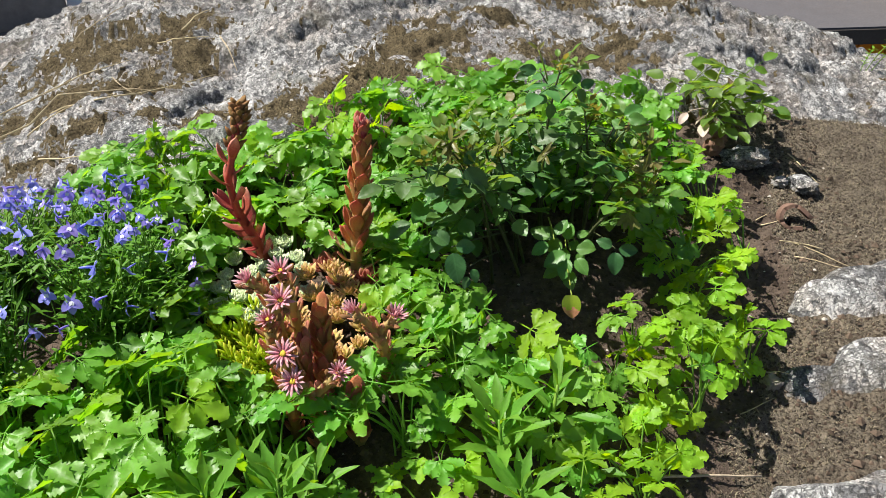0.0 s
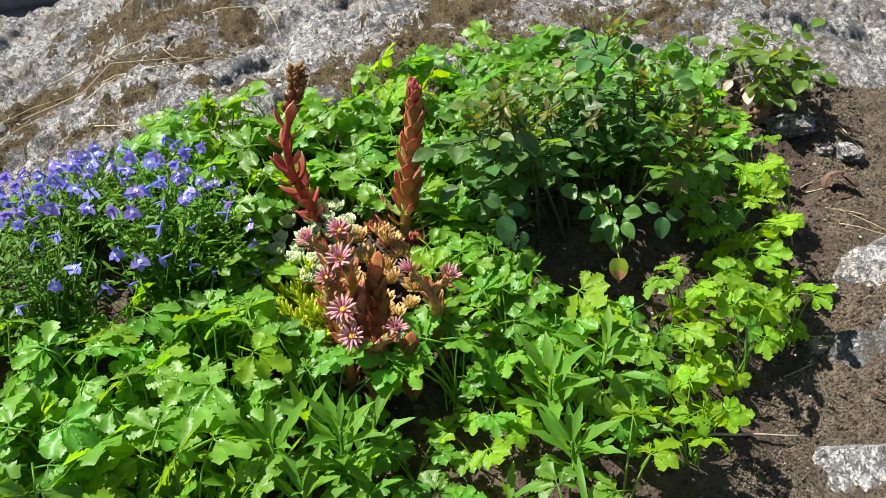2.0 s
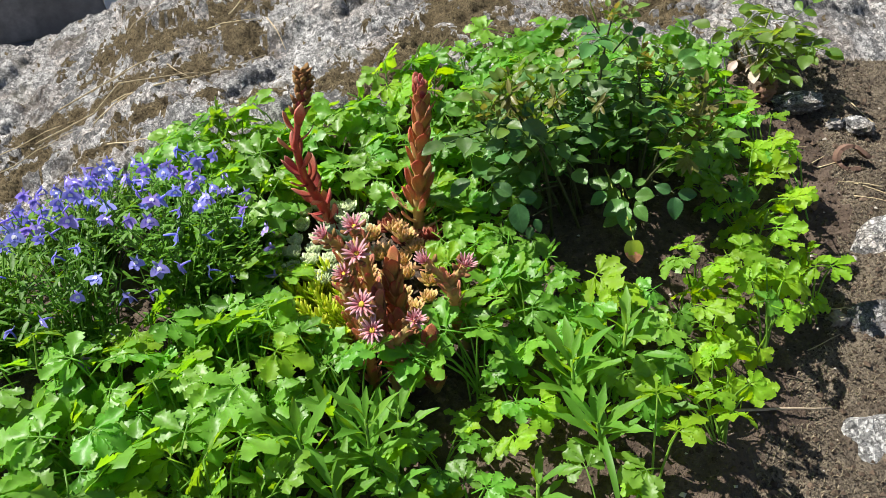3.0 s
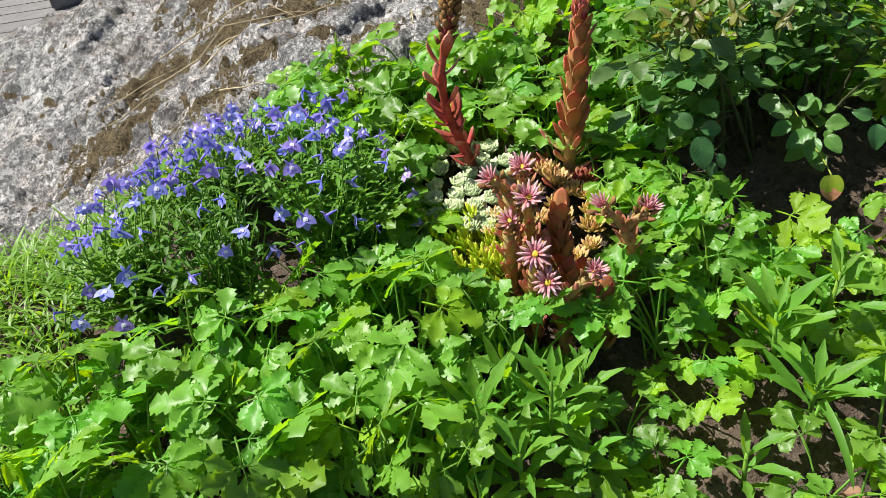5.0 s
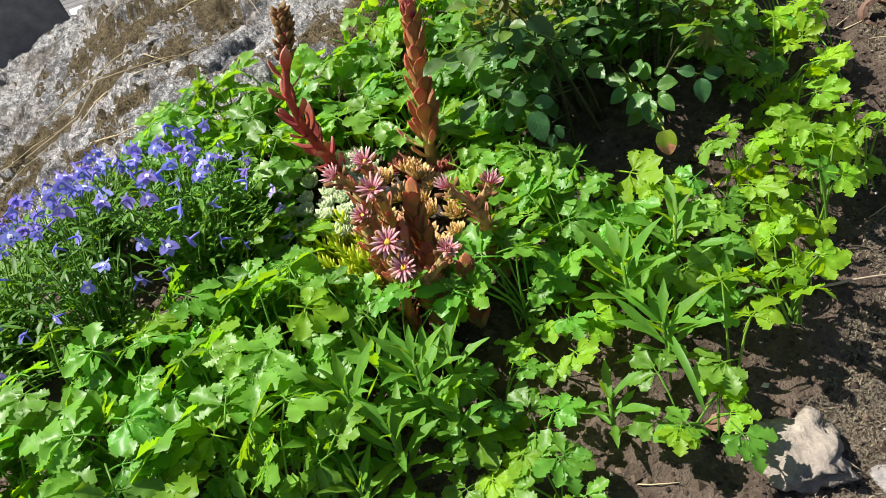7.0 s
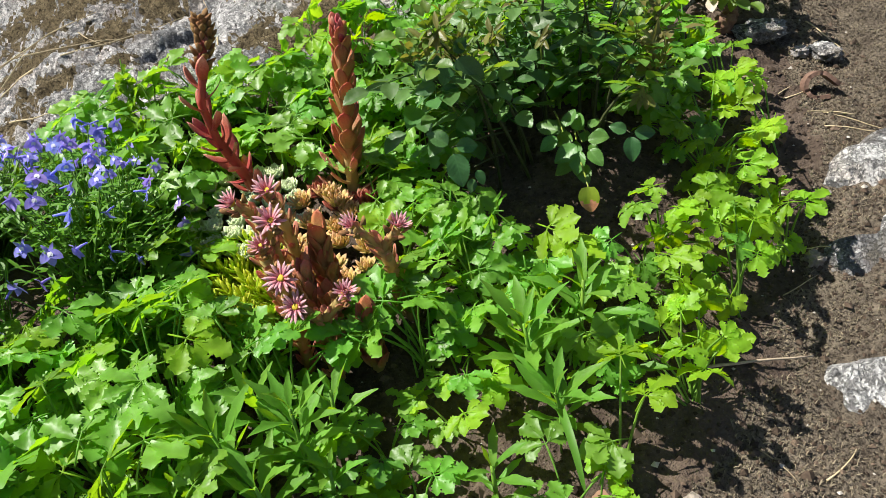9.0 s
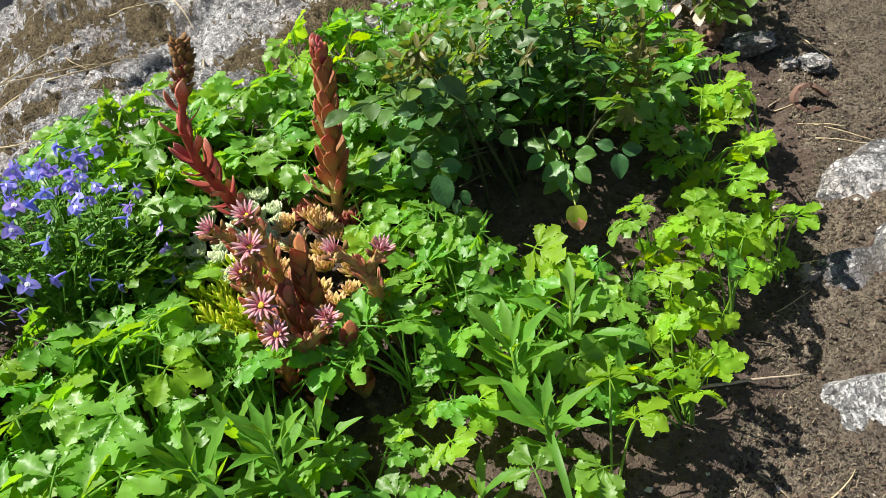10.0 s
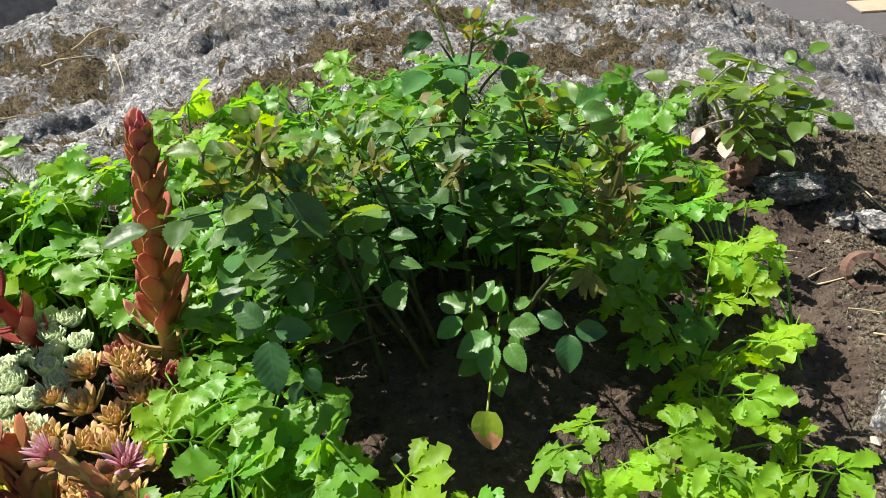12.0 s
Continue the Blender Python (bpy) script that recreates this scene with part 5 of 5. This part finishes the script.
def plinth():
    t = thing("concrete_plinth", "dark grey concrete block with rubble on its top", "plinth", (-2.63, 4.28, DECK_Z))
    bm = box((.74, .62, .52), (0, 0, .26), .012)
    for v in bm.verts:
        k = 1 - .06 * v.co.z / .52
        v.co.x, v.co.y = v.co.x * k, v.co.y * k
    part("block", mesh_of(bm, "block", M_CONCRETE, smooth=False), t)
    part("cap", mesh_of(box((.74, .62, .04), (0, 0, .535), .008), "cap", M_CONCRETE, smooth=False), t)
    t.rotation_euler[2] = radians(31)
    r = random.Random(3)
    for i, (x, y, s) in enumerate(((-.24, -.16, .13), (-.05, -.2, .08), (.12, -.12, .10), (-.15, .08, .11), (.05, .1, .12), (-.28, .05, .08))):
        bm = bmesh.new()
        bmesh.ops.create_icosphere(bm, subdivisions=2, radius=1)
        for v in bm.verts:
            d = v.co.normalized()
            v.co = Vector((d.x * s, d.y * s * .8, max(-.5, min(.6, d.z)) * s * .5)) * (1 + .3 * noise.noise(d * 2 + Vector((i, 0, 0))))
        q = Matrix.Rotation(radians(31), 4, "Z") @ Vector((x, y, 0))
        thing("rubble_stone", "pale broken stone lying on the concrete block", "stone", (-2.63 + q.x, 4.28 + q.y, DECK_Z + .555 + s * .22), "rubble stones", mesh_of(bm, "rubble_stone", M_PALE_STONE if i % 2 == 0 else M_TIN, smooth=False))
    b = thing("white_board", "short white painted board propped by the concrete block", "board", (-2.225, 4.42, DECK_Z))
    part("panel", mesh_of(box((.085, .41, .018), (0, .205, .012), .003), "panel", M_WHITE, smooth=False), b, Matrix.Rotation(radians(14), 4, "X"))
    part("prop", mesh_of(box((.03, .02, .085), (0, .37, .043), .002), "prop", M_BLACK, smooth=False), b)
    b.rotation_euler = (0, 0, radians(24))


def furniture():
    t = thing("planter", "dark brown tub with a leafy shrub on the deck", "planter", (-1.62, 5.75, DECK_Z))
    bm = bmesh.new()
    tube(bm, [(0, 0, 0), (0, 0, .02), (0, 0, .38), (0, 0, .42), (0, 0, .45)], [.26, .28, .33, .36, .35], 24)
    part("tub", mesh_of(bm, "tub", M_RUST), t)
    bm, r = bmesh.new(), random.Random(17)
    for i in range(420):
        q, e = r.uniform(0, 6.3), r.uniform(0, 1)
        p = Vector((math.cos(q) * .36 * e ** .5, math.sin(q) * .36 * e ** .5, .45 + r.uniform(0, .3)))
        blade(bm, r.uniform(.05, .09), .016, lambda u: math.sin(math.pi * u) if u < 1 else 0, .2, .6, 4, 1, placed(p, (math.cos(q), math.sin(q), r.uniform(-.3, .9)), (0, 0, 1)))
    tagged(part("crown", mesh_of(bm, "crown", M_GREEN_FAR), t), kind="stuff")
    t = thing("deck_post", "thin dark metal post standing on the deck", "post", (-1.89, 5.09, DECK_Z))
    bm = bmesh.new()
    tube(bm, [(0, 0, .006), (0, 0, 1.3)], .018, 10)
    part("shaft", mesh_of(bm, "shaft", M_BLACK), t)
    part_box("foot", (.10, .10, .012), (0, 0, .006), M_BLACK, t, .003)
    t = thing("storage_bench", "blue-grey garden storage bench on short legs", "bench", (-3.1, 7.6, DECK_Z))
    part_box("seat_box", (.62, .35, .26), (0, 0, .24), M_GREYBOX, t, .01)
    part_box("lid", (.66, .38, .03), (0, 0, .39), M_GREYBOX, t, .006)
    for x in (-.26, .26):
        for y in (-.13, .13):
            part_box("leg", (.04, .04, .12), (x, y, .06), M_BLACK, t)
    t = thing("pine_chair", "stained pine garden chair beside the table", "chair", (-2.1, 7.3, DECK_Z))
    part_box("seat", (.5, .45, .03), (0, 0, .38), M_PINE, t, .004)
    for i in range(4):
        part_box("slat", (.5, .02, .07), (0, .22, .45 + .1 * i), M_PINE, t, .003)
    for x in (-.23, .23):
        part_box("leg", (.04, .04, .80), (x, .21, .40), M_PINE, t)
        part_box("leg", (.04, .04, .37), (x, -.2, .185), M_PINE, t)
    t = thing("yellow_bin", "yellow plastic bin with a red lid", "bin", (-1.75, 7.4, DECK_Z))
    bm = bmesh.new()
    tube(bm, [(0, 0, 0), (0, 0, .3), (0, 0, .5)], [.17, .19, .2], 20)
    part("body", mesh_of(bm, "body", M_YELLOW), t)
    bm = bmesh.new()
    tube(bm, [(0, 0, .5), (0, 0, .53), (0, 0, .55)], [.21, .21, .17], 20)
    part("lid", mesh_of(bm, "lid", M_BROWNRED), t, label="red lid")
    t = thing("deck_pole", "thin white pole standing on the deck", "pole", (-3.4, 8.0, DECK_Z))
    bm = bmesh.new()
    tube(bm, [(0, 0, 0), (0, 0, 1.9)], .02, 10)
    part("shaft", mesh_of(bm, "shaft", M_WHITE), t)
    part_box("foot", (.2, .2, .03), (0, 0, .015), M_WHITE, t, .005)


def boards_wall(parent, x0, x1, z0, z1, y, material, axis="x", w=.12, face=1):
    """Upright boards side by side, each a piece of its own."""
    n = int((x1 - x0) / w)
    me = mesh_of(box((w - .012, .022, z1 - z0), bevel=.003) if axis == "x" else box((.022, w - .012, z1 - z0), bevel=.003), "board", material, smooth=False)
    for i in range(n):
        c = x0 + (i + .5) * w
        part("board", me, parent, Matrix.Translation((c, y, (z0 + z1) / 2) if axis == "x" else (y, c, (z0 + z1) / 2)))


ROOF = lambda y: -1.155 + .133 * (y - 6.48)


def house():
    t = thing("yellow_house", "yellow wooden house with a low grey felt roof", "house", (0, 0, 0))
    part_box("core", (1.55, 5.6, .9), (3.56, 9.55, -1.75), M_SHADED_BOARDS, t)
    # front of the yellow house, painted browner for shade; the sunlit side is yellow
    boards_wall(t, 2.78, 4.38, -2.2, -1.2, 6.735, M_SHADED_BOARDS, "x", .13)
    boards_wall(t, 6.80, 12.3, -2.2, -1.16, 2.762, M_YELLOW, "y", .13)
    # near-black strip along the foot of the front wall
    part_box("foundation", (1.6, .06, .55), (3.58, 6.70, -1.94), M_BLACK, t)
    bm = bmesh.new()
    for y in (6.48, 12.6):
        for x in (2.54, 4.40):
            for dz in (0, -.10):
                bm.verts.new((x, y, ROOF(y) + dz))
    bmesh.ops.convex_hull(bm, input=bm.verts)
    roof = part("roof", mesh_of(bm, "roof", M_FELT, smooth=False), t, label="grey roofing felt")
    part_box("fascia", (1.9, .03, .13), (3.47, 6.455, -1.235), M_BLACK, t)
    bm = bmesh.new()
    tube(bm, [(2.535, 6.46, ROOF(6.46) + .012), (2.535, 12.6, ROOF(12.6) + .012)], .018, 6)
    part("edge_trim", mesh_of(bm, "edge_trim", M_TIN), roof)
    for x, y in ((3.16, 7.55), (4.05, 8.15)):
        m = Matrix.Translation((x, y, ROOF(y) + .012)) @ Matrix.Rotation(.1325, 4, "X")
        part("metal_sheet", mesh_of(box((.38, .36, .02), bevel=.004), "metal_sheet", M_TIN, smooth=False), roof, m, "flat beige sheet metal patch")
    # taller wing beside the roof
    wing = thing("house_wing", "tall pale yellow boarded house wing beside the roof", "house", (0, 0, 0))
    part_box("core", (3.0, 7, 5.0), (6.0, 9.9, .3), M_SHADED_BOARDS, wing)
    boards_wall(wing, 6.5, 13.2, -2.2, 2.8, 4.487, M_YELLOW, "y", .13)
    # ochre house across the yard
    far = thing("ochre_house", "ochre boarded house wall in shade across the deck", "house", (0, 0, 0))
    part_box("core", (9.0, 4.0, 4.6), (-1.9, 14.6, .1), M_SHADED_BOARDS, far)
    boards_wall(far, -6.4, 2.6, -2.2, 2.4, 12.585, M_SHADED_BOARDS, "x", .15)
    for x in (-3.6, -.9, 1.4):
        w = part_box("window", (.9, .05, .9), (x, 12.56, -.1), M_WHITE, far, .01)
        part_box("pane", (.78, .02, .78), (0, -.025, 0), M_GLASS, w)


def clump(place, size, r):
    """A low garden shrub: forked stems under many small leaves."""
    t = thing("garden_shrub", "low leafy green shrub in the yard", "shrub", place, "garden shrubs")
    stems, leaves = bmesh.new(), bmesh.new()
    for i in range(16):
        q, e = r.uniform(0, 6.3), r.uniform(.3, 1)
        tip = Vector((math.cos(q) * size * (1.1 - e * .6), math.sin(q) * size * (1.1 - e * .6), size * 1.6 * e))
        pts = bend((0, 0, -.02), tip, size * .3, 5, size * .1, r)
        tube(stems, pts, [.012, .010, .008, .006, .005, .003], 5)
        for j in range(46):
            p, d = along(pts, r.uniform(.3, 1))
            way = Vector((r.uniform(-1, 1), r.uniform(-1, 1), r.uniform(-.4, .8)))
            blade(leaves, r.uniform(.04, .07), .014, lambda u: math.sin(math.pi * u) if u < 1 else 0, .2, .5, 4, 1, placed(p + way * .05, way, (0, 0, 1)))
    part("stem", mesh_of(stems, "stem", M_CANE), t)
    tagged(part("crown", mesh_of(leaves, "crown", M_GREEN_FAR), t), kind="stuff")


def edge_sprig():
    """A thin plant on the rock's far edge, seen against the house."""
    r = random.Random(7)
    x, y = .80, 1.38
    t = thing("rock_sprig", "thin yellow-green sprig growing on the rock's edge", "plant", (x, y, rock_z(x, y)))
    for k in range(3):
        tip = Vector((.02 + .035 * k, .01, .04 + .02 * k))
        pts = bend((.01 * k, 0, -.004), tip, .012, 5)
        bm = bmesh.new()
        tube(bm, pts, .0008, 4)
        s = part("stem", mesh_of(bm, "stem", M_HERB_STEM), t)
        bm = bmesh.new()
        for i in range(12):
            p, d = along(pts, .3 + .7 * i / 11)
            blade(bm, .012, .0022, lambda u: 1 - u * u, .2, .5, 3, 1, placed(p, (math.cos(i * 2.4), math.sin(i * 2.4), .5), (0, 0, 1)))
        part("leaf_spray", mesh_of(bm, "leaf_spray", M_GRASS), s)


yard(), deck(), plinth(), furniture(), house(), edge_sprig()
_r = random.Random(13)
for _p, _s in (((-.2, 5.2, -2.2), .5), ((.9, 6.0, -2.2), .55), ((.2, 7.0, -2.2), .6)):
    clump(_p, _s, _r)
